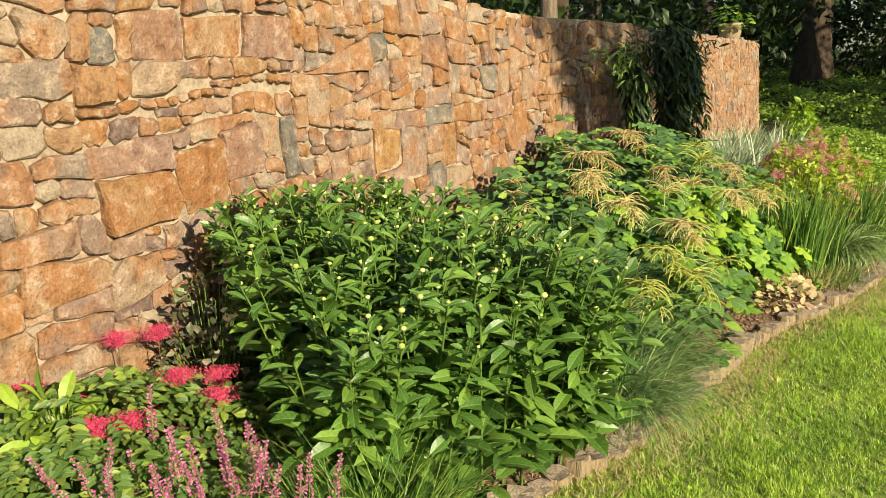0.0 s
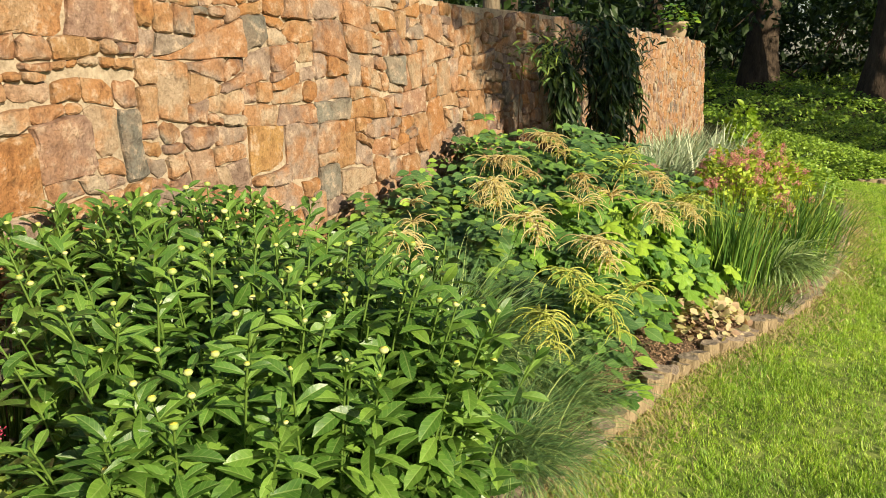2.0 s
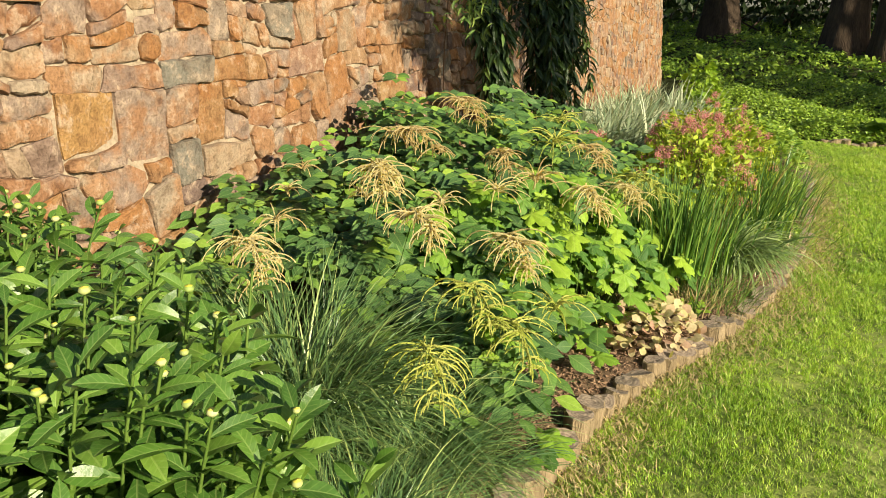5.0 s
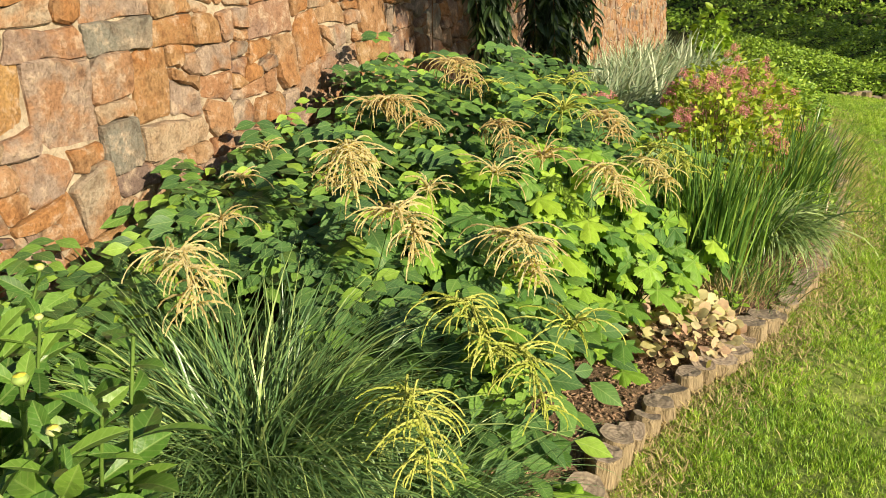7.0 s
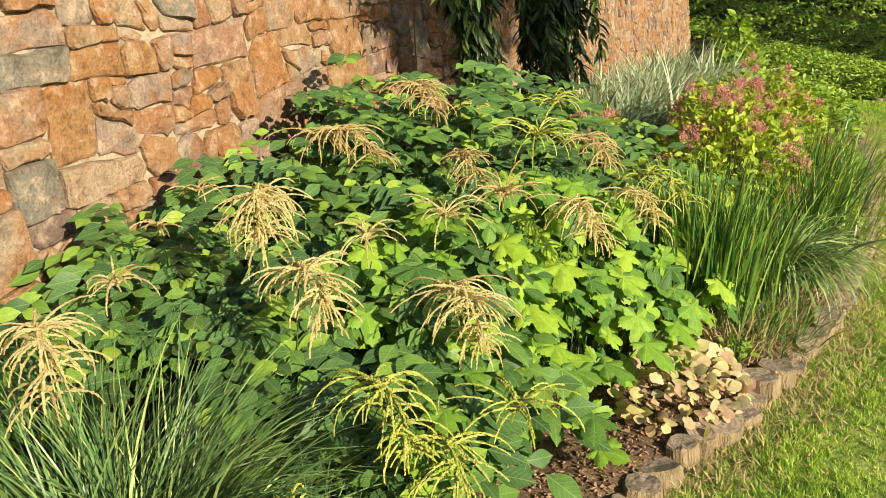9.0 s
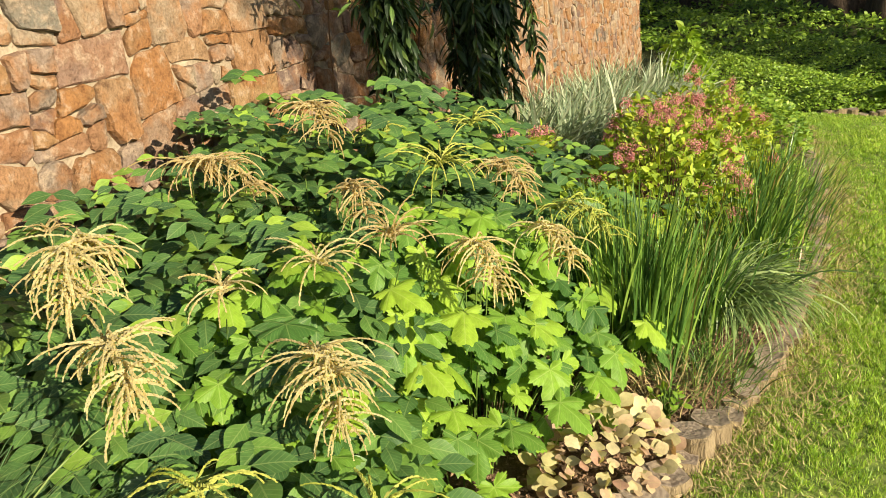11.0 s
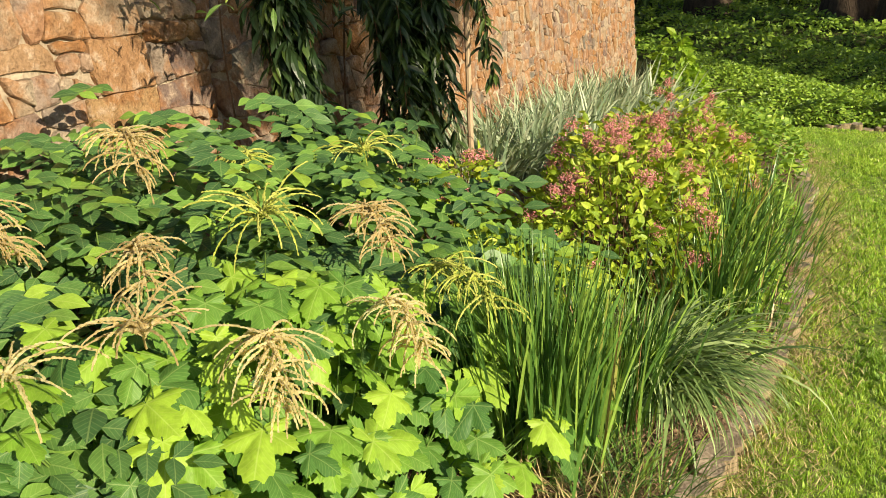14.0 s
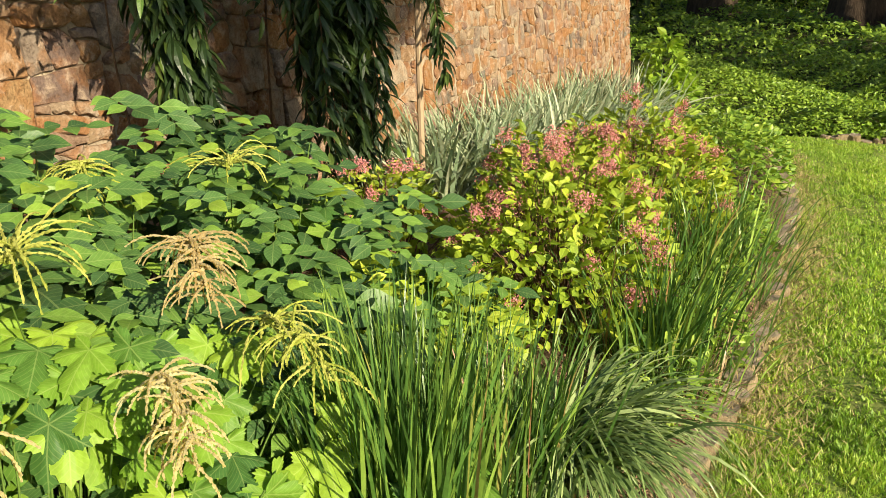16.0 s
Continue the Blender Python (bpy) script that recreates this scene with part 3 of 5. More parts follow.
def build_wall():
    bm = bmesh.new()
    ys_ = np.linspace(-2.0, WALL_END, 60)
    rows = []
    for y in ys_:
        t = float(wall_top(y)) - 0.03
        rows.append([bm.verts.new(p) for p in ((face_x(-0.5), y, -0.5), (face_x(t), y, t), (-2.98, y, t), (-2.98, y, -0.5))])
    for a, b in zip(rows, rows[1:]):
        for i in range(4):
            j = (i + 1) % 4
            bm.faces.new((a[i], b[i], b[j], a[j]))
    bm.faces.new(rows[0])
    bm.faces.new(rows[-1][::-1])
    bmesh.ops.recalc_face_normals(bm, faces=bm.faces[:])
    me = bpy.data.meshes.new("wall_west")
    bm.to_mesh(me)
    bm.free()
    me.materials.append(MORTAR)
    wall = tagged(new("wall_west", me), "garden wall of warm brown and orange rubble stone in pale mortar", "wall", kind="structure")
    gy, gz = np.meshgrid(np.arange(-1.9, WALL_END - 0.02, 0.035), np.linspace(-0.2, 1, 44))
    top = wall_top(gy) - 0.015
    gz = np.where(gz < 0, gz, gz * top)
    lump = 0.5 * np.sin(gy * 11 + 2 * np.sin(gz * 9)) * np.sin(gz * 13 + gy * 3) + 0.5 * np.sin(gy * 29 + gz * 17) * np.sin(gz * 31 - gy * 23)
    gx = face_x(gz) - 0.013 + 0.017 * lump + rng.normal(0, 0.0025, gy.shape)
    ny, nx = gy.shape
    i = np.arange(ny - 1)[:, None] * nx + np.arange(nx - 1)[None]
    f = np.stack([i, i + 1, i + nx + 1, i + nx], axis=2).reshape(-1, 4)
    piece("mortar", mesh_of("mortar", np.stack([gx, gy, gz], axis=2).reshape(-1, 3), f, MORTAR, True), wall)
    rest_v, rest_f = [], []
    singles = 0
    for cell, tone in stone_cells():
        a = np.array(cell)
        c = a.mean(0)
        top = float(wall_top(c[0]))
        if c[1] > top - 0.03 or c[1] < -0.2:
            continue
        a[:, 1] = np.minimum(a[:, 1], top + WR.uniform(-0.01, 0.02))
        v, f = stone_mesh(a)
        if singles < 300 and (tone or c[1] > 0.45):
            singles += 1
            me = bpy.data.meshes.new("stone")
            me.from_pydata(v, [], f)
            me.materials.append(TONES.get(tone, STONE))
            piece("stone", me, wall)
        else:
            k = len(rest_v)
            rest_v += v
            rest_f += [tuple(i + k for i in q) for q in f]
    me = bpy.data.meshes.new("stonework")
    me.from_pydata(rest_v, [], rest_f)
    me.materials.append(STONE)
    piece("stonework", me, wall, kind="stuff")
    return wall


# ---- log edging ----
def log_mesh(seed, r, h):
    R_ = random.Random(seed)
    n = 11
    v, f = [], []
    rad = [r * R_.uniform(0.86, 1.1) for _ in range(n)]
    for z, k in ((-0.12, 1.0), (h * 0.5, 1.0), (h - 0.008, 0.99), (h, 0.9)):
        for i in range(n):
            t = 2 * math.pi * i / n
            q = rad[i] * k * R_.uniform(0.95, 1.04)
            v.append((q * math.cos(t), q * math.sin(t), z + (R_.uniform(-0.004, 0.004) if z > 0 else 0)))
    v.append((0, 0, h - 0.004))
    for k in range(3):
        for i in range(n):
            j = (i + 1) % n
            f.append((k * n + i, k * n + j, (k + 1) * n + j, (k + 1) * n + i))
    sides = len(f)
    for i in range(n):
        f.append((3 * n + i, 3 * n + (i + 1) % n, 4 * n))
    me = bpy.data.meshes.new("log")
    me.from_pydata(v, [], f)
    me.materials.append(LOG_SIDE)
    me.materials.append(LOG_TOP)
    for i, p in enumerate(me.polygons):
        p.material_index = 1 if i >= sides else 0
    return me


def build_edging():
    meshes = [log_mesh(i, 0.060, 0.066 + 0.011 * (i % 3)) for i in range(7)]
    R_ = random.Random(5)
    border = thing("log_edging", (float(edge_x(4.0)), 4.0, float(lawn_z(4.0))), "weathered upright log-roll edging between bed and lawn", "edging")
    y = 1.2
    while y < 12.4:
        slope = float(edge_x(y + 0.05) - edge_x(y - 0.05)) / 0.1
        r = R_.uniform(0.8, 1.2)
        x = float(edge_x(y)) - 0.03 + R_.uniform(-0.012, 0.012)
        m = pose(x, y, float(lawn_z(y)) - R_.uniform(0, 0.03) - 0.03 * min(1, max(0, (y - 5.2) / 1.2)), R_.gauss(0, 5), R_.gauss(3, 4), R_.uniform(0, 360)) @ Matrix.Diagonal((r, r, 1, 1))
        piece("log", R_.choice(meshes), border, m)
        y += 0.108 * r / math.hypot(1, slope)
    far = thing("log_edging", (0.8, 12.88, float(lawn_z(12.88))), "low log edging along the foot of the wooded bank", "edging")
    x = 0.1
    while x < 3.2:
        r = R_.uniform(0.8, 1.15)
        piece("log", R_.choice(meshes), far, pose(x, 12.87 + 0.06 * math.sin(x * 2), float(lawn_z(12.87)) - R_.uniform(0.02, 0.07), R_.gauss(0, 4), R_.gauss(0, 4), R_.uniform(0, 360)) @ Matrix.Diagonal((r, r, 1, 1)))
        x += 0.1 * r


# ---- lawn ----
def build_lawn():
    grass = thing("lawn_grass", (0.3, 5, 0), "short sunlit yellow-green lawn grass", "grass", kind="stuff")
    for name, n, x_max, y0, y1, h, w in (("near_blades", 460000, 1.9, 0.6, 6.8, 0.032, 0.0028), ("far_blades", 220000, 2.4, 6.2, 12.85, 0.033, 0.0062),
                                         ("outer_blades", 45000, 9.0, -4.0, 12.85, 0.038, 0.011)):
        y = rng.uniform(y0, y1, n)
        e = edge_x(y)
        x = e + 0.03 + (x_max - e) * rng.uniform(0, 1, n) ** (1.0 if x_max > 5 else 1.35)
        patch = np.sin(x * 5.1 + 1.3 * np.sin(y * 2.3)) * np.sin(y * 4.2 + x * 2.0) + 0.6 * np.sin(x * 13 + y * 9)
        tuft = np.sin(x * 37 + 3 * np.sin(y * 19)) * np.sin(y * 41 + 3 * np.sin(x * 23))
        edge_fade = np.clip((x_max - x) / 0.7, 0, 1) * np.clip((y - y0) / 0.5 + 0.1, 0, 1)
        keep = rng.uniform(0, 1, n) < (0.66 + 0.24 * patch + 0.5 * tuft) * edge_fade
        x, y, patch = x[keep], y[keep], patch[keep]
        n = len(x)
        base = np.column_stack([x, y, ground_z(x, y) - 0.004])
        c = arcs(base, rng.uniform(0.6, 1.0, n), rng.normal(0, 1, (n, 2)), h * rng.uniform(0.5, 1.4, n) * (1 + 0.2 * patch + 0.3 * tuft[keep]), rng.uniform(0.1, 0.9, n), 4)
        v, f = ribbons(c, w * rng.uniform(0.7, 1.3, n))
        piece(name, mesh_of(name, v, f, LAWN_BLADE), grass, kind="stuff")
    dead = thing("straw_thatch", (-0.6, 5, 0), "dry tan grass thatch along the log edging", "grass", kind="stuff")
    n = 32000
    y = rng.uniform(1.5, 12.3, n)
    x = edge_x(y) - 0.03 + np.abs(rng.normal(0, 0.13, n))
    c = arcs(np.column_stack([x, y, ground_z(x, y) + 0.006]), rng.uniform(0.0, 0.6, n), rng.normal(0, 1, (n, 2)), rng.uniform(0.02, 0.07, n), rng.uniform(0, 0.6, n), 4)
    v, f = ribbons(c, rng.uniform(0.002, 0.005, n))
    piece("dry_blades", mesh_of("dry_blades", v, f, STRAW), dead, kind="stuff")
    mulch = thing("bark_mulch", (-0.9, 4.5, 0), "brown bark chips and twigs on the bed soil", "mulch", kind="stuff")
    n = 12000
    y = rng.uniform(1.2, 9, n)
    x = edge_x(y) - 0.06 - np.abs(rng.normal(0, 0.35, n))
    m = frames_of(np.column_stack([x, y, ground_z(x, y) + 0.006]), rng.normal(0, 1, (n, 3)) * [1, 1, 0.4], rng.normal(0, 0.4, (n, 3)) + [0, 0, 1],
                  np.column_stack([rng.uniform(0.005, 0.014, n), rng.uniform(0.01, 0.03, n), rng.uniform(0.004, 0.01, n)]))
    piece("chips", strew("chips", BEAD, m, CHIP), mulch, kind="stuff")


# ---- plants ----
def on_ground(x, y):
    return (x, y, float(ground_z(x, y)))


def grass_clump(name, x, y, label, n, length, width, mat, rise=(0.55, 1.0), droop=(0.6, 1.8), spread=0.08, lean=(0, 0), group="", steps=8, singles=0):
    at = on_ground(x, y)
    ob = thing(name, at, label, "ornamental grass", group)
    a = rng.normal(0, spread, (n, 2))
    base = np.column_stack([x + a[:, 0], y + a[:, 1], np.full(n, at[2] - 0.01)])
    out = a / max(spread, 1e-6) * 0.7 + rng.normal(0, 0.7, (n, 2)) + np.array(lean)
    c = arcs(base, rng.uniform(*rise, n), out, length * rng.uniform(0.55, 1.1, n), rng.uniform(*droop, n), steps)
    floor = ground_z(c[:, :, 0], c[:, :, 1]) + 0.01
    c[:, :, 2] = np.maximum(c[:, :, 2], floor)
    w = width * rng.uniform(0.6, 1.25, n)
    turn = np.argsort(np.arctan2(out[singles:, 1], out[singles:, 0])) + singles
    for k in range(singles):
        v, f = ribbons(c[k:k + 1], w[k:k + 1])
        piece("blade", mesh_of("blade", v, f, mat), ob)
    for pick in np.array_split(turn, 6):
        v, f = ribbons(c[pick], w[pick])
        piece("tuft", mesh_of("tuft", v, f, mat), ob, kind="stuff")
    return ob


def stems_mesh(parent, curves, r0, r1, mat, name="stalk_mass"):
    v, f = tubes(curves, r0, r1)
    return piece(name, mesh_of(name, v, f, mat, True), parent, kind="stuff")


def shasta_daisies():
    ob = thing("daisy_clump", on_ground(-1.5, 2.5), "broad clump of leafy dark green daisies in tight bud", "plant")
    n = 560
    x, y = rng.uniform(-2.3, -0.68, n), rng.uniform(1.7, 3.05, n)
    r = (np.abs((x + 1.5) / 0.80) ** 3 + np.abs((y - 2.38 - 0.10 * (x + 1.5) * (x > -1.5)) / 0.66) ** 3) ** (1 / 3)
    keep = (x < edge_x(y) - 0.06) & (r < 1.05) & (y < 2.66 + 0.36 * (-1.0 - x)) & (y > 1.72 + 0.72 * (-1.55 - x))
    x, y, r = x[keep], y[keep], r[keep]
    n = len(x)
    front = np.clip((x + 1.02) / 0.3, 0, 1)
    h = (0.88 + 0.07 * (x < -1.75) - 0.18 * r ** 4 - 0.22 * front) * rng.uniform(0.86, 1.06, n)
    out = np.column_stack([x + 1.55, (y - 2.45) * 0.7]) + rng.normal(0, 0.25, (n, 2)) + [0.12, -0.05]
    c = arcs(np.column_stack([x, y, ground_z(x, y)]), 1 - 0.10 * r ** 2 - 0.10 * front, out, h, 0.12 + 0.25 * r ** 2, 9)
    stems_mesh(ob, c, 0.0045, 0.003, STEM)
    pos, fwd, up, size = [], [], [], []
    for k in range(24):
        s = 0.2 + 0.8 * (k / 23) ** 0.75
        i = s * 8
        a, b = int(min(i, 7)), int(min(i, 7)) + 1
        p = c[:, a] + (c[:, b] - c[:, a]) * (i - a)
        ang = k * 2.4 + rng.uniform(0, 0.9, n) + np.arange(n)
        lift = rng.uniform(-0.3, 0.85, n) + 0.5 * (s > 0.9)
        d = np.column_stack([np.cos(ang), np.sin(ang), lift])
        pos.append(p)
        fwd.append(d)
        up.append(np.array([0.25, -0.1, 1.0]) + rng.normal(0, 0.3, (n, 3)))
        size.append((0.140 - 0.065 * s ** 4) * rng.uniform(0.6, 1.12, n))
    for k in range(5):
        ang = rng.uniform(0, 6.28, n)
        pos.append(c[:, 0] + np.column_stack([np.cos(ang) * 0.03, np.sin(ang) * 0.03, rng.uniform(0.02, 0.2, n)]))
        fwd.append(np.column_stack([np.cos(ang), np.sin(ang), rng.uniform(0.1, 0.8, n)]))
        up.append(np.array([0.25, -0.1, 1.0]) + rng.normal(0, 0.3, (n, 3)))
        size.append(rng.uniform(0.12, 0.19, n))
    pos, fwd, up, size = np.concatenate(pos), np.concatenate(fwd), np.concatenate(up), np.concatenate(size)
    m = frames_of(pos, fwd, up, size)
    leaves(ob, LANCE, m, DAISY_LEAF, pos[:, 2] + 0.5 * pos[:, 0] - 0.2 * pos[:, 1], 300)
    tip = c[:, -1][rng.uniform(0, 1, n) < 0.62]
    one = mesh_of("flower_bud", BALL[0] * [1, 1, 0.7], BALL[1], BUD, True)
    one.materials.append(BUD_EYE)
    one.polygons.foreach_set("material_index", (np.arange(len(BALL[1])) < 7).astype(np.int32))
    for p in tip:
        s = rng.uniform(0.012, 0.027)
        piece("flower_bud", one, ob, Matrix.Translation(p + [0, 0, 0.01]) @ Matrix.Diagonal((s, s, s, 1)))


def plume(parent, at, out, mat, n=16, length=0.2, spread=0.012, size=0.0036):
    """A flower plume: an arching axis hung with beaded strands."""
    at = np.asarray(at, float)
    way = np.asarray(out) + rng.normal(0, 0.25, 2)
    big = n > 20
    axis = arcs(at[None] - [[0.05, -0.05, -0.02]], [0.2 if big else 0.8], way[None], [length * (0.92 if big else 0.35)], [1.9 if big else 0.6], 12)[0]
    v, f = tubes(axis[None], 0.0026, 0.0012, 5)
    p = piece("flower_plume", mesh_of("flower_plume", v, f, mat), parent)
    n = int(n * (2.5 if big else 1.4))
    beads = 40
    k = rng.uniform(0.0, 0.97, n) if big else rng.uniform(0.6, 0.98, n)
    base = axis[(k * 11).astype(int)] + rng.normal(0, spread, (n, 3)) * 0.4
    ang = np.arange(n) * 2.4 + rng.normal(0, 0.4, n)
    ray = np.column_stack([np.cos(ang), np.sin(ang)]) + way[None] * (0.5 if big else 0.15)
    if big:
        ln = length * rng.uniform(0.25, 0.50, n) * (1.15 - 0.4 * k)
        c = arcs(base, rng.uniform(-0.40, 0.25, n), ray, ln, rng.uniform(0.9, 1.7, n), beads)
    else:
        ln = length * rng.uniform(0.45, 0.85, n)
        c = arcs(base, rng.uniform(0.05, 0.6, n), ray, ln, rng.uniform(0.9, 1.9, n), beads)
    for i in range(n):
        v, f = tubes(c[i:i + 1], size, size * 0.5, 4)
        v = v.reshape(beads, 4, 3)
        v = c[i][:, None] + (v - c[i][:, None]) * rng.uniform(0.35, 1.5, (beads, 4, 1))
        piece("strand", mesh_of("strand", v, f, mat), p)
    return p


def compound_leaves(pos, head, scale):
    """Leaflets of compound leaves: two or three pairs and one at the tip, on a drooping midrib."""
    P, F, U, S = [], [], [], []
    n = len(pos)
    d0 = unit(np.column_stack([np.cos(head), np.sin(head), rng.uniform(-0.28, 0.12, n)]))
    side = unit(np.cross(d0, [0, 0, 1.0]))
    upv = np.cross(side, d0)
    face = rng.normal(0, 0.24, (n, 3))
    for k, (s, a) in enumerate(((0.22, 1), (0.22, -1), (0.52, 1), (0.52, -1), (0.80, 1), (0.80, -1), (1.0, 0))):
        p = pos + d0 * (s * scale)[:, None] - np.array([0, 0, 1.0]) * (0.07 * s * s * scale)[:, None]
        f = d0 * (0.40 if a else 1.0) + side * a * 0.9 - np.array([0, 0, 0.06]) + rng.normal(0, 0.08, (n, 3))
        P.append(p)
        F.append(f)
        U.append(upv * 0.4 + [0.65, -0.40, 0.7] + face + rng.normal(0, 0.08, (n, 3)))
        S.append(scale * (0.38 if a else 0.44) * rng.uniform(0.8, 1.15, n) * (1.0 - 0.12 * (s > 0.8) * (a != 0)))
    return np.concatenate(P), np.concatenate(F), np.concatenate(U), np.concatenate(S)


def canopy(x, y):
    """Height of the goatsbeard's leaves over the soil."""
    back = np.clip((-0.75 - x) / 0.8, 0, 1)
    along = np.clip((y - 3.15) / 1.3, 0, 1)
    slow = np.clip((y - 3.0) / 2.2, 0, 1)
    return (0.30 + 0.36 * back) * ((0.62 + 0.38 * along) * (1 - back) + (0.35 + 0.65 * slow) * back) + 0.10 * np.clip((y - 4.4) / 0.8, 0, 1) * back


def goatsbeard():
    ob = thing("goatsbeard", on_ground(-1.5, 4.7), "large goatsbeard with dark green compound leaves and fading tan plumes", "plant")
    n = 1700
    y = rng.uniform(3.3, 6.5, n)
    x = rng.uniform(-2.42, -0.55, n)
    keep = (x < edge_x(y) - 0.25 - 0.50 * np.clip((y - 4.05) / 0.6, 0, 1)) & ~((y > 5.9) & (x < -1.9)) & ~((y < 3.85) & (x > -1.95) & ((x < -1.05) | (y < 3.55)))
    x, y = x[keep], y[keep]
    n = len(x)
    z = ground_z(x, y) + canopy(x, y) * (1 - 0.55 * rng.uniform(0, 1, n) ** 1.6) * (1 + 0.17 * np.sin(x * 11 + y * 3) * np.sin(y * 9 - x * 4) + 0.06 * np.sin(x * 23 - y * 19)) * rng.uniform(0.9, 1.08, n)
    head = np.arctan2(-(rng.normal(0.6, 0.8, n)), rng.normal(0.7, 0.8, n))
    P, F, U, S = compound_leaves(np.column_stack([x, y, z]), head, rng.uniform(0.16, 0.25, n))
    m = frames_of(P, F, U, S)
    leaves(ob, OVATE, m, ARUNCUS_LEAF, P[:, 2] + 0.35 * P[:, 0] - 0.05 * P[:, 1], 300, smooth=True)
    k = rng.choice(n, 240, replace=False)
    b = np.column_stack([x[k] * 0.85 - 0.22, y[k] * 0.9 + 0.47, ground_z(x[k], y[k])])
    t = np.column_stack([x[k], y[k], z[k]])
    s = np.linspace(0, 1, 7)[None, :, None]
    c = b[:, None] + (t - b)[:, None] * np.concatenate([s ** 1.6, s ** 1.6, s], axis=2)
    stems_mesh(ob, c, 0.004, 0.002, STEM)
    # plumes: place, tone, strands, length
    for px, py, pz, mat, num, ln in ((-2.10, 4.38, 0.74, TAN, 9, 0.13), (-1.56, 4.01, 0.74, CREAM, 11, 0.15), (-1.40, 3.90, 0.92, CREAM, 34, 0.24), (-1.33, 4.20, 0.70, CREAM, 12, 0.16),
                                     (-0.94, 4.06, 0.65, CREAM, 34, 0.26), (-0.80, 4.62, 0.74, CREAM, 24, 0.22), (-1.70, 4.58, 0.93, TAN, 30, 0.26), (-1.60, 5.05, 1.03, TAN, 26, 0.24),
                                     (-1.25, 4.75, 0.84, TAN, 22, 0.2), (-0.98, 5.30, 0.80, TAN, 26, 0.22), (-1.12, 5.0, 0.82, LIME_PLUME, 18, 0.24), (-1.75, 3.70, 0.70, CREAM, 10, 0.15),
                                     (-1.62, 3.35, 0.74, CREAM, 26, 0.26), (-1.35, 5.85, 0.80, LIME_PLUME, 16, 0.22), (-0.73, 5.22, 0.68, LIME_PLUME, 22, 0.24), (-0.92, 3.62, 0.60, LIME_PLUME, 22, 0.22),
                                     (-0.90, 3.28, 0.52, LIME_PLUME, 24, 0.25), (-1.15, 4.35, 0.72, CREAM, 14, 0.2), (-1.95, 4.05, 0.72, TAN, 8, 0.14), (-1.05, 4.55, 0.74, TAN, 16, 0.2), (-0.75, 3.85, 0.46, LIME_PLUME, 14, 0.2),
                                     (-1.18, 3.72, 0.80, CREAM, 26, 0.22), (-0.72, 4.92, 0.70, CREAM, 24, 0.20),
                                     (-1.55, 5.55, 0.88, LIME_PLUME, 22, 0.24), (-0.78, 3.62, 0.50, LIME_PLUME, 22, 0.24)):
        px, py, pz = (px - 0.07, py + 0.12, pz - 0.06) if num > 20 else (px + 0.03, py + 0.03, pz - 0.045)
        plume(ob, (px, py, pz), (0.55, -0.45), mat, num, ln * (1.38 if num > 20 else 1.1))
        q = np.array([[max(px - 0.32, -2.35), py + 0.3, float(ground_z(px, py))]])
        cc = q[:, None] + (np.array([[px, py, pz]]) - q)[:, None] * np.linspace(0, 1, 7)[None, :, None]
        v, f = tubes(cc, 0.0024, 0.0016)
        piece("flower_stalk", mesh_of("flower_stalk", v, f, STEM), ob)


def dome_leaves(cx, cy, rx, ry, h, n, hollow=0.55):
    """Places, ways and ups of leaves over a low dome."""
    r, t = np.sqrt(rng.uniform(0, 1, n)), rng.uniform(0, 2 * math.pi, n)
    x, y = cx + rx * r * np.cos(t), cy + ry * r * np.sin(t)
    z = h * np.sqrt(np.maximum(1 - r ** 2 * 0.85, 0.05)) * (1 - (1 - hollow) * rng.uniform(0, 1, n) ** 2)
    nrm = unit(np.column_stack([np.cos(t) * r / rx, np.sin(t) * r / ry, np.full(n, 0.9 / h)]))
    return x, y, z, nrm, t


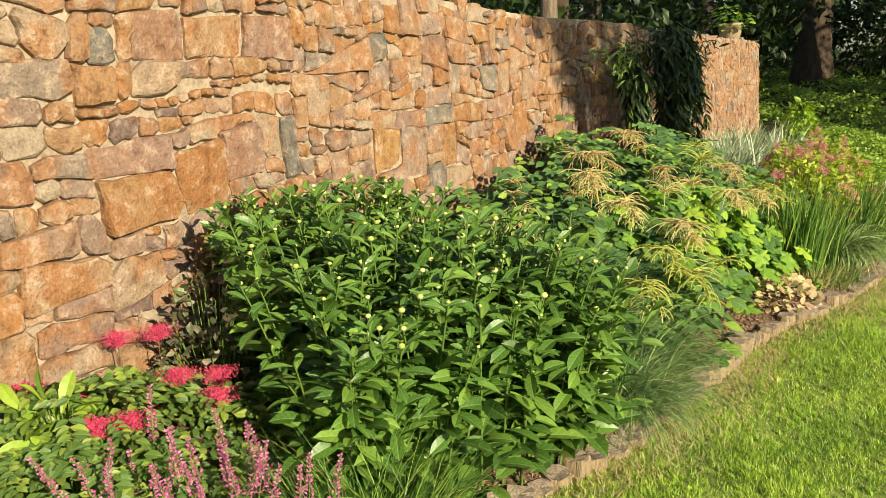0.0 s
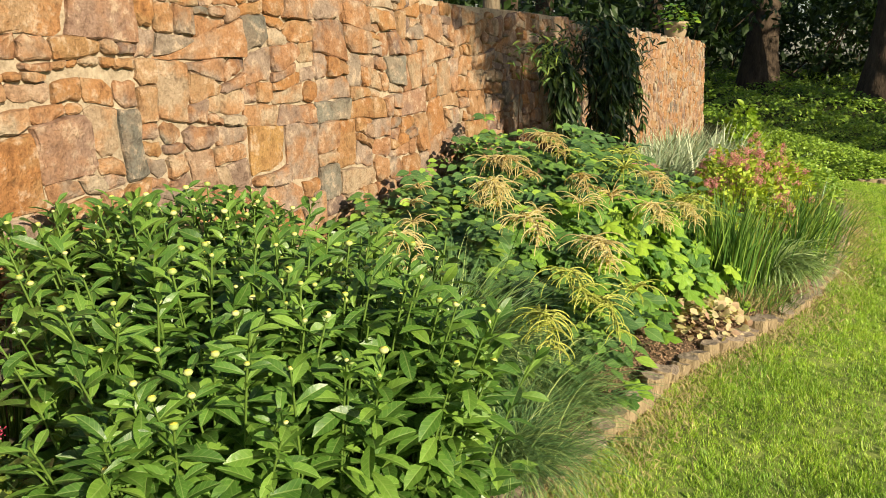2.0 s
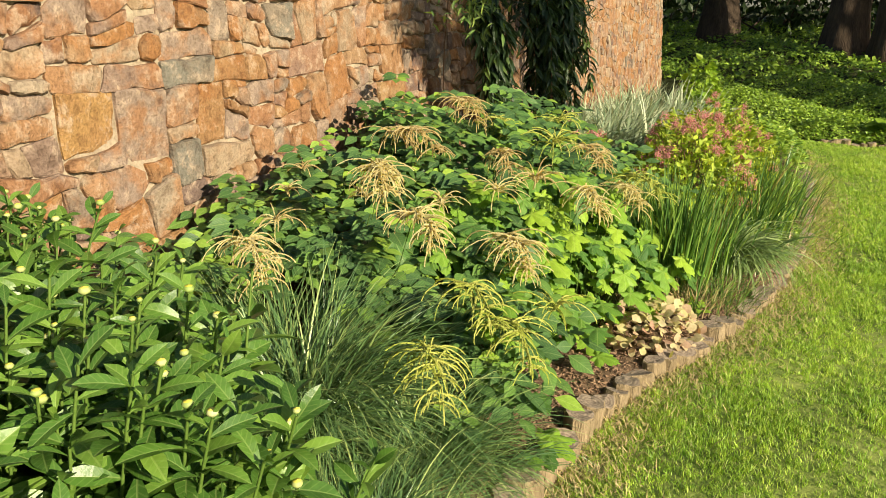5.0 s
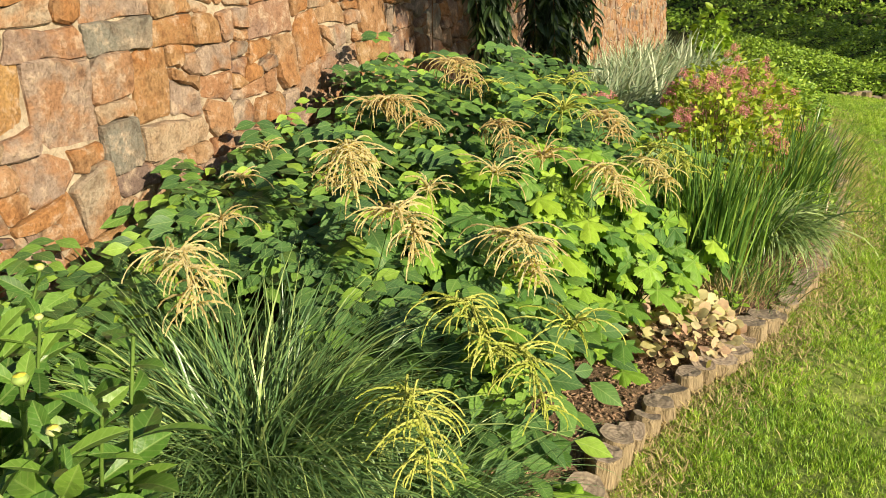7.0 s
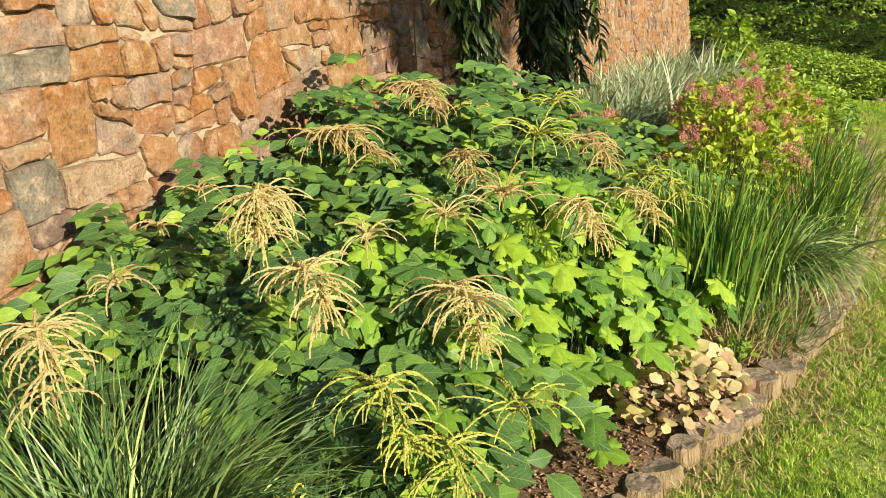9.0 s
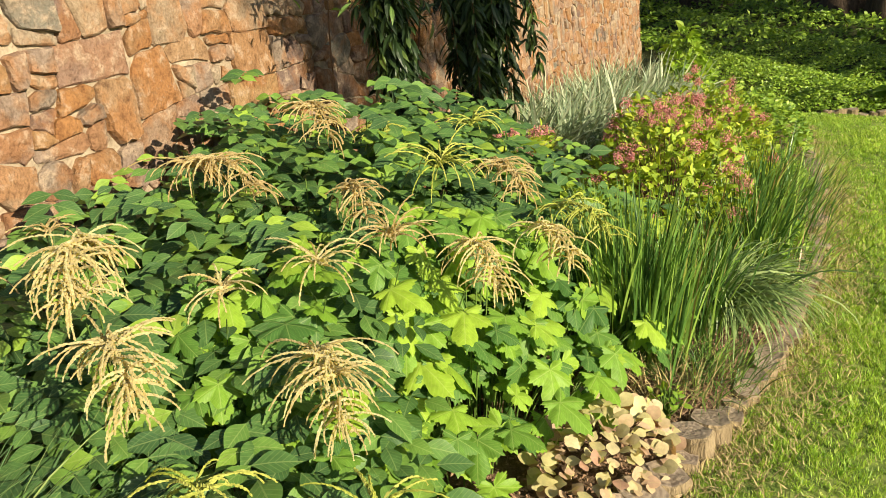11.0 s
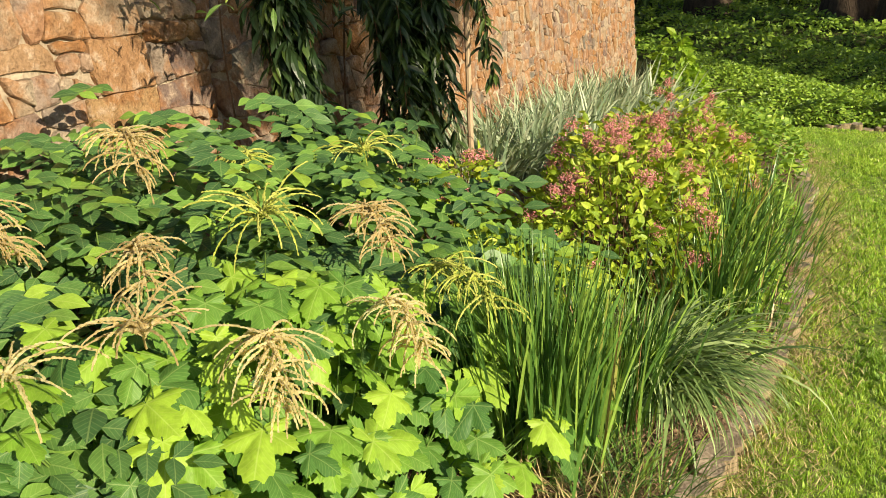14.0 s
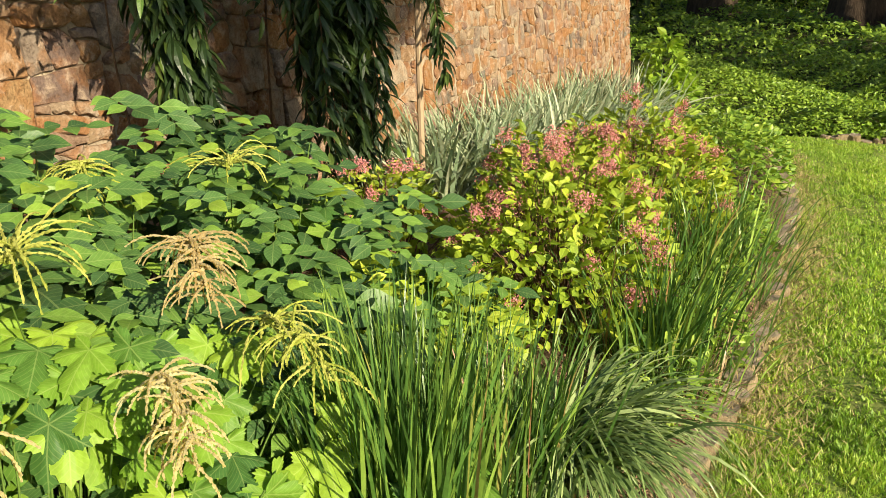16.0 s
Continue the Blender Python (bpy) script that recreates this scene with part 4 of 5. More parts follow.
def lobed_plant():
    ob = thing("lobed_leaf_plant", on_ground(-0.85, 4.75), "lime green plant with large maple-like leaves", "plant")
    n = 380
    y = rng.uniform(4.1, 5.65, n)
    e = edge_x(y)
    x = e - 0.27 - 0.72 * rng.uniform(0, 1, n) ** 0.8
    back = np.clip((e - x - 0.22) / 0.5, 0, 1)
    z = ground_z(x, y) + (0.18 + 0.44 * back) * np.clip(1.15 - 0.55 * np.abs(y - 4.85), 0.4, 1) * (1 - 0.6 * rng.uniform(0, 1, n) ** 1.5)
    fwd = np.column_stack([rng.normal(0.6, 0.6, n), rng.normal(-0.5, 0.5, n), rng.uniform(-1.1, -0.15, n)])
    up = np.column_stack([rng.normal(0.4, 0.3, n), rng.normal(-0.2, 0.3, n), np.ones(n)])
    pos = np.column_stack([x, y, z])
    m = frames_of(pos, fwd, up, rng.uniform(0.070, 0.122, n))
    leaves(ob, LOBED, m, MAPLE_LEAF, z, 290, smooth=True)
    b = np.column_stack([x * 0.6 - 0.38, y * 0.6 + 1.92, ground_z(x, y)])
    s = np.linspace(0, 1, 6)[None, :, None]
    c = b[:, None] + (pos - b)[:, None] * np.concatenate([s ** 1.5, s ** 1.5, s], axis=2)
    stems_mesh(ob, c, 0.003, 0.002, STEM)
    for px, py, pz in ((-1.2, 4.45, 0.72), (-0.95, 4.2, 0.50), (-1.25, 6.2, 0.62), (-1.58, 4.70, 0.64), (-0.9, 3.75, 0.42), (-0.72, 3.62, 0.15), (-0.72, 4.3, 0.22)):
        k = 5
        mm = frames_of(np.tile((px, py, pz), (k, 1)) + rng.normal(0, 0.05, (k, 3)), rng.normal(0, 1, (k, 3)) * [1, 1, 0.3] + [0.5, -0.4, 0], rng.normal(0, 0.2, (k, 3)) + [0.3, -0.1, 1], rng.uniform(0.06, 0.11, k))
        leaves(ob, LOBED, mm, MAPLE_LEAF, mm[:, 2, 3], k, smooth=True)


def heuchera():
    ob = thing("coral_bells", on_ground(-0.55, 4.86), "low mound of caramel and cream rounded leaves", "plant")
    n = 300
    x, y, z, nrm, t = dome_leaves(-0.55, 4.86, 0.19, 0.28, 0.16, n, 0.7)
    pos = np.column_stack([x, y, ground_z(x, y) + z])
    fwd = np.column_stack([np.cos(t), np.sin(t), 0.25 + 0 * t]) + rng.normal(0, 0.5, (n, 3))
    leaves(ob, OBOVATE, frames_of(pos - [0, 0, 0.03], fwd, nrm + [0.3, -0.25, 0.5] + rng.normal(0, 0.35, (n, 3)), rng.uniform(0.030, 0.058, n)), HEUCHERA_LEAF, z, n, smooth=True)


def spirea(cx, cy, rx, ry, h, n, blooms, label):
    ob = thing("spirea", on_ground(cx, cy), label, "shrub", "spireas by the lawn")
    lump = lambda x, y: 1 + 0.20 * np.sin(x * 13 + cy) * np.sin(y * 11 + cx) + 0.08 * np.sin(x * 29 - y * 31)
    x, y, z, nrm, t = dome_leaves(cx, cy, rx, ry, h, n, 0.3)
    z = z * lump(x, y)
    pos = np.column_stack([x, y, ground_z(x, y) + z])
    m = frames_of(pos, np.column_stack([np.cos(t), np.sin(t), 0.5 + 0 * t]) + rng.normal(0, 0.6, (n, 3)), nrm + rng.normal(0, 0.4, (n, 3)), rng.uniform(0.035, 0.064, n))
    leaves(ob, OVATE_S, m, SPIREA_LEAF, z + 0.2 * x - 0.1 * y, 120)
    x, y, z, nrm, t = dome_leaves(cx, cy, rx, ry, h, 90, 0.8)
    b = np.column_stack([cx + (x - cx) * 0.3, cy + (y - cy) * 0.3, ground_z(x, y)])
    tip = np.column_stack([x, y, ground_z(x, y) + z])
    s = np.linspace(0, 1, 6)[None, :, None]
    stems_mesh(ob, b[:, None] + (tip - b)[:, None] * np.concatenate([s, s, s ** 0.8], axis=2), 0.004, 0.0015, BROWN_STEM)
    x, y, z, nrm, t = dome_leaves(cx, cy, rx, ry, h * 1.04, blooms, 0.93)
    z = z * lump(x, y)
    for i in range(blooms):
        k = 150
        a, rr = rng.uniform(0, 6.28, k), np.sqrt(rng.uniform(0, 1, k)) * rng.uniform(0.028, 0.066)
        rr = rr * (0.75 + 0.35 * np.sin(a * 3 + i))
        p = np.column_stack([x[i] + rr * np.cos(a), y[i] + rr * np.sin(a), np.full(k, float(ground_z(x[i], y[i])) + z[i] + 0.02) - rr * 0.3 + rng.normal(0, 0.014, k)])
        mm = frames_of(p, rng.normal(0, 1, (k, 3)), rng.normal(0, 1, (k, 3)), rng.uniform(0.005, 0.009, k))
        piece("flower_head", strew("flower_head", BEAD, mm, SPIREA_PINK), ob)


OVATE_S = leaf_shape([0.02, 0.26, 0.22, 0.01], 0.25, 0.2)


def leafy_shrub(name, cx, cy, rx, ry, h, n, size, mat, label, group="", shape=None, category="shrub"):
    ob = thing(name, on_ground(cx, cy), label, category, group)
    x, y, z, nrm, t = dome_leaves(cx, cy, rx, ry, h, n, 0.25)
    z = z * (1 + 0.18 * np.sin(x * 9 + y * 7))
    pos = np.column_stack([x, y, ground_z(x, y) + z])
    fwd = np.column_stack([np.cos(t), np.sin(t), 0.2 + 0 * t]) + rng.normal(0, 0.5, (n, 3))
    leaves(ob, shape or OVATE_S, frames_of(pos, fwd, nrm + rng.normal(0, 0.4, (n, 3)), size * rng.uniform(0.6, 1.2, n)), mat)
    k = min(n, 60)
    b = np.column_stack([cx + (x[:k] - cx) * 0.2, cy + (y[:k] - cy) * 0.2, ground_z(x[:k], y[:k])])
    c = b[:, None] + (pos[:k] - b)[:, None] * np.linspace(0, 1, 5)[None, :, None]
    stems_mesh(ob, c, 0.004, 0.002, STEM)
    return ob


def astilbe():
    ob = thing("astilbe", on_ground(-2.05, 1.4), "astilbe with divided green leaves and crimson feathery plumes", "plant")
    n = 460
    x, y, z, nrm, t = dome_leaves(-2.02, 1.28, 0.42, 0.52, 0.38, n, 0.5)
    P, F, U, S = compound_leaves(np.column_stack([x, y, ground_z(x, y) + z]), t + rng.normal(0, 0.7, n), rng.uniform(0.075, 0.135, n))
    leaves(ob, OVATE_S, frames_of(P, F, U, S), ASTILBE_LEAF, P[:, 2], 160)
    for px, py, pz in ((-2.36, 1.67, 0.56), (-2.28, 1.78, 0.56), (-2.36, 1.30, 0.50), (-2.28, 1.40, 0.46), (-1.92, 1.25, 0.50), (-1.86, 1.33, 0.50), (-1.95, 1.58, 0.53), (-1.88, 1.68, 0.51), (-1.82, 1.62, 0.47), (-2.42, 1.15, 0.5), (-1.72, 0.85, 0.42)):
        k = 850
        a = rng.uniform(0, 6.28, k)
        hgt = rng.uniform(0, 1, k) ** 1.2
        arm = rng.integers(0, 9, k)
        ax_, rad = arm * 0.7 + rng.normal(0, 0.16, k), (1 - 0.7 * hgt) * 0.095 * rng.uniform(0.05, 1, k) * (0.6 + 0.4 * (arm % 3) / 2)
        p = np.column_stack([px + rad * np.cos(ax_) + rng.normal(0, 0.006, k), py + rad * np.sin(ax_) + rng.normal(0, 0.006, k), pz - 0.02 + hgt * 0.045 + rad * 0.35 + rng.normal(0, 0.005, k)])
        d = np.column_stack([np.cos(a), np.sin(a), 0.7 + 0 * a])
        mm = frames_of(p, d, rng.normal(0, 1, (k, 3)), np.column_stack([np.full(k, 0.0032), rng.uniform(0.007, 0.014, k), np.full(k, 0.0032)]))
        piece("flower_plume", strew("flower_plume", BEAD, mm, RED_PLUME), ob)
        q = np.array([[px - 0.05, py + 0.03, float(ground_z(px, py))]])
        c = q[:, None] + (np.array([[px, py, pz]]) - q)[:, None] * np.linspace(0, 1, 6)[None, :, None]
        v, f = tubes(c, 0.003, 0.002)
        piece("flower_stalk", mesh_of("flower_stalk", v, f, BROWN_STEM), ob)


def salvia():
    ob = thing("salvia", on_ground(-1.45, 1.25), "salvia with upright spikes of pink flowers", "plant")
    for i in range(42):
        px, py = -1.46 + rng.normal(0, 0.13), 1.2 + rng.normal(0, 0.14)
        h = rng.uniform(0.28, 0.50)
        z0 = float(ground_z(px, py))
        lx, ly = rng.normal(0, 0.10, 2)
        spike = 0.14
        k = 84
        s = np.repeat(np.linspace(0, 1, 14), 6)
        a = rng.uniform(0, 6.28, k)
        rad = (0.013 - 0.008 * s) * rng.uniform(0.6, 1.2, k)
        f_ = (h - spike + spike * s) / h
        p = np.column_stack([px + lx * f_ + rad * np.cos(a), py + ly * f_ + rad * np.sin(a), z0 + h * f_])
        mm = frames_of(p, np.column_stack([np.cos(a), np.sin(a), 0.6 + 0 * a]), rng.normal(0, 1, (k, 3)), np.column_stack([np.full(k, 0.006), rng.uniform(0.009, 0.015, k), np.full(k, 0.006)]))
        sp = piece("flower_spike", strew("flower_spike", BEAD, mm, PINK), ob)
        c = np.array([[[px + lx * u, py + ly * u, z0 + h * u] for u in np.linspace(0, 1, 5)]])
        v, f = tubes(c, 0.0025, 0.0015)
        piece("stalk", mesh_of("stalk", v, f, STEM), sp)
    n = 240
    x, y, z, nrm, t = dome_leaves(-1.46, 1.2, 0.24, 0.24, 0.30, n, 0.3)
    m = frames_of(np.column_stack([x, y, ground_z(x, y) + z]), np.column_stack([np.cos(t), np.sin(t), 0.3 + 0 * t]), nrm + rng.normal(0, 0.3, (n, 3)), rng.uniform(0.03, 0.06, n))
    leaves(ob, OVATE_S, m, ASTILBE_LEAF)


def weeping_shrub():
    ob = thing("weeping_shrub", on_ground(-2.12, 6.75), "dark weeping shrub hanging in leafy curtains before the wall", "shrub")
    g = float(ground_z(-2.12, 6.75))
    for base, top, r in (((-2.42, 6.55), (-2.3, 6.45, 1.5), 0.006), ((-2.40, 7.35), (-2.1, 7.2, 1.62), 0.007), ((-2.0, 7.0), (-2.0, 7.5, 1.5), 0.014)):
        c = np.array([[[base[0] + (top[0] - base[0]) * u, base[1] + (top[1] - base[1]) * u + 0.03 * math.sin(u * 6), g + (top[2] - g) * u] for u in np.linspace(0, 1, 10)]])
        v, f = tubes(c, r, r * 0.6, 7)
        piece("trunk", mesh_of("trunk", v, f, BROWN_STEM, True), ob)
    sets = (("curtain", 22, (6.33, 6.46), 0.92, 1.54, -2.02, 0.04), ("curtain", 58, (7.00, 7.50), 1.15, 1.66, -1.90, 0.06), ("sprays", 3, (8.15, 8.45), 0.95, 1.45, -1.97, 0.04))
    for name, n, (ya, yb), ln, zt, xc, sx in sets:
        y = np.clip(rng.normal((ya + yb) / 2, (yb - ya) * 0.27, n), ya, yb)
        x = xc + rng.normal(0, sx, n)
        base = np.column_stack([x - 0.05, y, zt + rng.normal(0, 0.10, n) - 0.25 * np.abs((y - (ya + yb) / 2) / (yb - ya)) * 2 * (name == "curtain")])
        k = 26
        s = np.linspace(0, 1, k)[None]
        ln_ = ln * rng.uniform(0.3, 1.12, n)[:, None]
        sway = rng.normal(0, 0.06, (n, 2))
        C = np.stack([base[:, 0:1] + 0.14 * np.sqrt(s) + sway[:, 0:1] * s * 0.6, base[:, 1:2] + sway[:, 1:2] * s, base[:, 2:3] + 0.10 * np.sin(s * 3.14) * (1 - s) - ln_ * s ** 1.25], axis=2)
        C[:, :, 2] = np.maximum(C[:, :, 2], 0.22)
        v, f = tubes(C, 0.003, 0.0015, 3)
        piece("branch_tangle", mesh_of("branch_tangle", v, f, BROWN_STEM), ob, kind="stuff")
        P = np.repeat(C.reshape(-1, 3), 3, axis=0)
        m_ = len(P)
        a = rng.uniform(0, 6.28, m_)
        F = np.column_stack([np.cos(a) * 0.7 + 0.1, np.sin(a) * 0.7, -rng.uniform(0.2, 1.2, m_)])
        U = np.column_stack([np.cos(a), np.sin(a), 0.4 + 0 * a]) + rng.normal(0, 0.3, (m_, 3))
        leaves(ob, STRAP_W, frames_of(P, F, U, rng.uniform(0.07, 0.14, m_)), VINE_LEAF, P[:, 0], 100)
    # leafy crowns at the top
    for cy, cz, n in ((7.35, 1.56, 520), (7.0, 1.42, 160), (7.9, 1.52, 240), (8.4, 1.45, 70)):
        p = np.column_stack([rng.normal(-2.0, 0.13, n), rng.normal(cy, 0.24, n), np.clip(rng.normal(cz, 0.13, n), 0.6, 1.74)])
        m = frames_of(p, rng.normal(0, 1, (n, 3)) + [0.4, -0.2, -0.3], rng.normal(0, 0.5, (n, 3)) + [0.4, 0, 1], rng.uniform(0.05, 0.11, n))
        leaves(ob, STRAP_W, m, VINE_LEAF)
    n = 150
    p = np.column_stack([rng.normal(-2.0, 0.09, n), rng.normal(6.08, 0.12, n), np.clip(rng.normal(1.47, 0.08, n), 1.3, 1.7)])
    leaves(ob, STRAP_W, frames_of(p, rng.normal(0, 1, (n, 3)) + [0.4, -0.2, 0.1], rng.normal(0, 0.5, (n, 3)) + [0.4, 0, 1], rng.uniform(0.05, 0.09, n)), ASTILBE_LEAF, rest="young_foliage")
    for x, y, r in ((-1.96, 8.28, 0.019),):
        st = thing("wooden_stake", on_ground(x, y), "thin weathered wooden stake beside the weeping shrub", "stake", "stakes")
        c = np.array([[[x, y, float(ground_z(x, y)) - 0.1 + u * 1.6] for u in np.linspace(0, 1, 5)]])
        v, f = tubes(c, r, r * 0.95, 8)
        piece("pole", mesh_of("pole", v, f, STAKE), st)


STRAP_W = leaf_shape([0.012, 0.10, 0.12, 0.085, 0.004], 0.3, 0.35)


def potted_plant():
    y = 14.05
    z = float(wall_top(y)) - 0.03
    ob = thing("flower_pot", (-2.72, y, z), "pale clay pot with a trailing green plant on the wall", "pot")
    prof = [(0.0, 0.0), (0.13, 0.0), (0.16, 0.02), (0.185, 0.12), (0.20, 0.20), (0.215, 0.205), (0.215, 0.24), (0.195, 0.24), (0.185, 0.2), (0.0, 0.19)]
    seg = 20
    v = [(-2.72 + r * math.cos(6.2832 * j / seg), y + r * math.sin(6.2832 * j / seg), z + h + 0.004) for r, h in [(0.98 * a, 1.1 * b) for a, b in prof] for j in range(seg)]
    f = [(i * seg + j, i * seg + (j + 1) % seg, (i + 1) * seg + (j + 1) % seg, (i + 1) * seg + j) for i in range(len(prof) - 1) for j in range(seg)]
    piece("pot_body", mesh_of("pot_body", v, f, POT, True), ob)
    n = 90
    a = rng.uniform(0, 6.28, n)
    rr = np.sqrt(rng.uniform(0, 1, n)) * 0.32
    p = np.column_stack([-2.72 + rr * np.cos(a), y + rr * np.sin(a), z + 0.30 + rng.uniform(0, 0.34, n) - rr * 0.6])
    m = frames_of(p, np.column_stack([np.cos(a), np.sin(a), -0.2 + 0 * a]), rng.normal(0, 0.3, (n, 3)) + [0, 0, 1], rng.uniform(0.06, 0.13, n))
    piece("foliage", strew("foliage", ROUND, m, MAPLE_LEAF), ob, kind="stuff")


# ---- woods ----
def far_house():
    """A pale house far behind the wood, of which only scraps show between the leaves."""
    x0, x1, y0, y1, g = -34.0, -12.0, 62.0, 70.0, 0.8
    ob = thing("house", (-23, 62, g), "pale rendered house far behind the trees", "house")
    bm = bmesh.new()
    bmesh.ops.create_cube(bm, size=1, matrix=Matrix.Translation(((x0 + x1) / 2, (y0 + y1) / 2, g + 2.6)) @ Matrix.Diagonal((x1 - x0, y1 - y0, 5.4, 1)))
    bmesh.ops.bevel(bm, geom=bm.edges[:], offset=0.04, segments=1, affect="EDGES")
    part("wall", bm, RENDERED, ob)
    bm = bmesh.new()
    v = [bm.verts.new(p) for p in ((x0 - 0.5, y0 - 0.5, g + 5.2), (x1 + 0.5, y0 - 0.5, g + 5.2), (x1 + 0.5, y1 + 0.5, g + 5.2), (x0 - 0.5, y1 + 0.5, g + 5.2), (x0 - 0.5, 66, g + 8.4), (x1 + 0.5, 66, g + 8.4))]
    for f in ((0, 1, 5, 4), (2, 3, 4, 5), (1, 2, 5), (3, 0, 4), (3, 2, 1, 0)):
        bm.faces.new([v[i] for i in f])
    part("roof", bm, BARK, ob, "dark shingled roof")
    for wx in (-31.5, -28, -24.5, -21, -17.5, -14):
        for wz in (1.6, 4.1):
            bm = bmesh.new()
            bmesh.ops.create_cube(bm, size=1, matrix=Matrix.Translation((wx, y0 - 0.02, g + wz)) @ Matrix.Diagonal((1.1, 0.12, 1.3, 1)))
            bmesh.ops.inset_region(bm, faces=[f for f in bm.faces if f.normal.y < -0.9], thickness=0.08, depth=-0.04)
            part("window", bm, PANE, ob)



def tree(x, y, r, h, crown, label, leaves_n=2600, size=0.2, bark=None):
    """Trunk with limbs, and a crown of leaf clumps (centre height, spread)."""
    g = float(ground_z(x, y))
    ob = thing("tree", (x, y, g), label, "tree", "trees of the wood")
    R_ = random.Random(int(x * 100 + y * 7))
    k = 14
    c = np.array([[[x + 0.12 * math.sin(u * 5 + x), y + 0.12 * math.sin(u * 4 + y), g - 0.1 + h * u] for u in np.linspace(0, 1, k)]])
    v, f = tubes(c, r, r * 0.35, 14)
    v = v.reshape(k, 14, 3)
    v[0, :, :2] = (v[0, :, :2] - [x, y]) * 1.45 + [x, y]
    v[1, :, :2] = (v[1, :, :2] - [x, y]) * 1.08 + [x, y]
    ang = np.arange(14) / 14 * 6.283
    v[:, :, :2] += ((v[:, :, :2] - v[:, :, :2].mean(1, keepdims=True)) * (0.07 * np.sin(ang * 5 + x))[None, :, None])
    piece("trunk", mesh_of("trunk", v.reshape(-1, 3), f, bark or BARK, True), ob)
    P = []
    for i in range(9):
        u = R_.uniform(0.42, 0.95)
        a = R_.uniform(0, 6.28)
        ln = crown[1] * R_.uniform(0.6, 1.1)
        s = np.linspace(0, 1, 8)
        st = np.array([x, y, g + h * u])
        cc = st[None] + np.column_stack([np.cos(a) * ln * s, np.sin(a) * ln * s, ln * 0.5 * s ** 0.8 + 0.1 * np.sin(s * 7)])
        v, f = tubes(cc[None], r * 0.28, r * 0.05, 6)
        piece("limb", mesh_of("limb", v, f, BARK, True), ob)
        P += [cc[j] for j in (4, 6, 7)]
    n = leaves_n
    cl = np.array(P + [np.array([x + R_.gauss(0, crown[1] * 0.55), y + R_.gauss(0, crown[1] * 0.55), g + crown[0] + R_.gauss(0, crown[1] * 0.45)]) for _ in range(22)])
    p = cl[rng.integers(0, len(cl), n)] + rng.normal(0, crown[1] * 0.17, (n, 3))
    m = frames_of(p, rng.normal(0, 1, (n, 3)), rng.normal(0, 0.6, (n, 3)) + [0, 0, 1], size * rng.uniform(0.6, 1.3, n))
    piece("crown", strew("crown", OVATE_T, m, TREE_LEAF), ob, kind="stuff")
    return ob


def shade_tree():
    """A tree beside the lawn whose long bough shades the wall behind the weeping shrub."""
    x, y = 17.0, -9.0
    g = float(ground_z(x, y))
    ob = thing("tree", (x, y, g), "tall garden tree with one long leafy bough over the lawn", "tree", "trees of the wood")
    u = np.linspace(0, 1, 10)
    c = np.column_stack([x + 0 * u, y + 0.1 * np.sin(u * 4), g - 0.1 + 13.0 * u])
    v, f = tubes(c[None], 0.3, 0.14, 10)
    piece("trunk", mesh_of("trunk", v, f, BARK, True), ob)
    end = np.array([-2.5, 7.65, 1.86]) + np.array(SUN_TO) * 14
    mid = end + np.array(SUN_TO) * 8
    knee = np.array([mid[0] + 0.3, mid[1] - 1.2, mid[2] + 1.6])
    b = np.concatenate([c[-1][None] + (knee - c[-1])[None] * u[:, None], knee[None] + (mid - knee)[None] * u[1:, None], mid[None] + (end - mid)[None] * u[1:, None]])
    v, f = tubes(b[None], 0.09, 0.03, 7)
    piece("limb", mesh_of("limb", v, f, BARK, True), ob)
    side = np.array([0.387, 0.922, 0.0])
    n = 3300
    k = rng.uniform(-1.72, 1.72, 110)
    low = np.interp(k, [-1.0, -0.8, 0.1, 0.5, 0.7], [-0.75, -1.3, -1.3, -0.9, -0.4])
    tuft = end[None] + k[:, None] * side + np.column_stack([0 * k, 0 * k, low + (0.75 - low) * rng.uniform(0, 1, 110)])
    p = tuft[rng.integers(0, 110, n)] + rng.normal(0, 0.15, (n, 3))
    m = frames_of(p, rng.normal(0, 1, (n, 3)), rng.normal(0, 1, (n, 3)), 0.2 * rng.uniform(0.6, 1.3, n))
    piece("crown", strew("crown", OVATE_T, m, TREE_LEAF), ob, kind="stuff")


OVATE_T = leaf_shape([0.02, 0.28, 0.01], 0.2, 0.2)


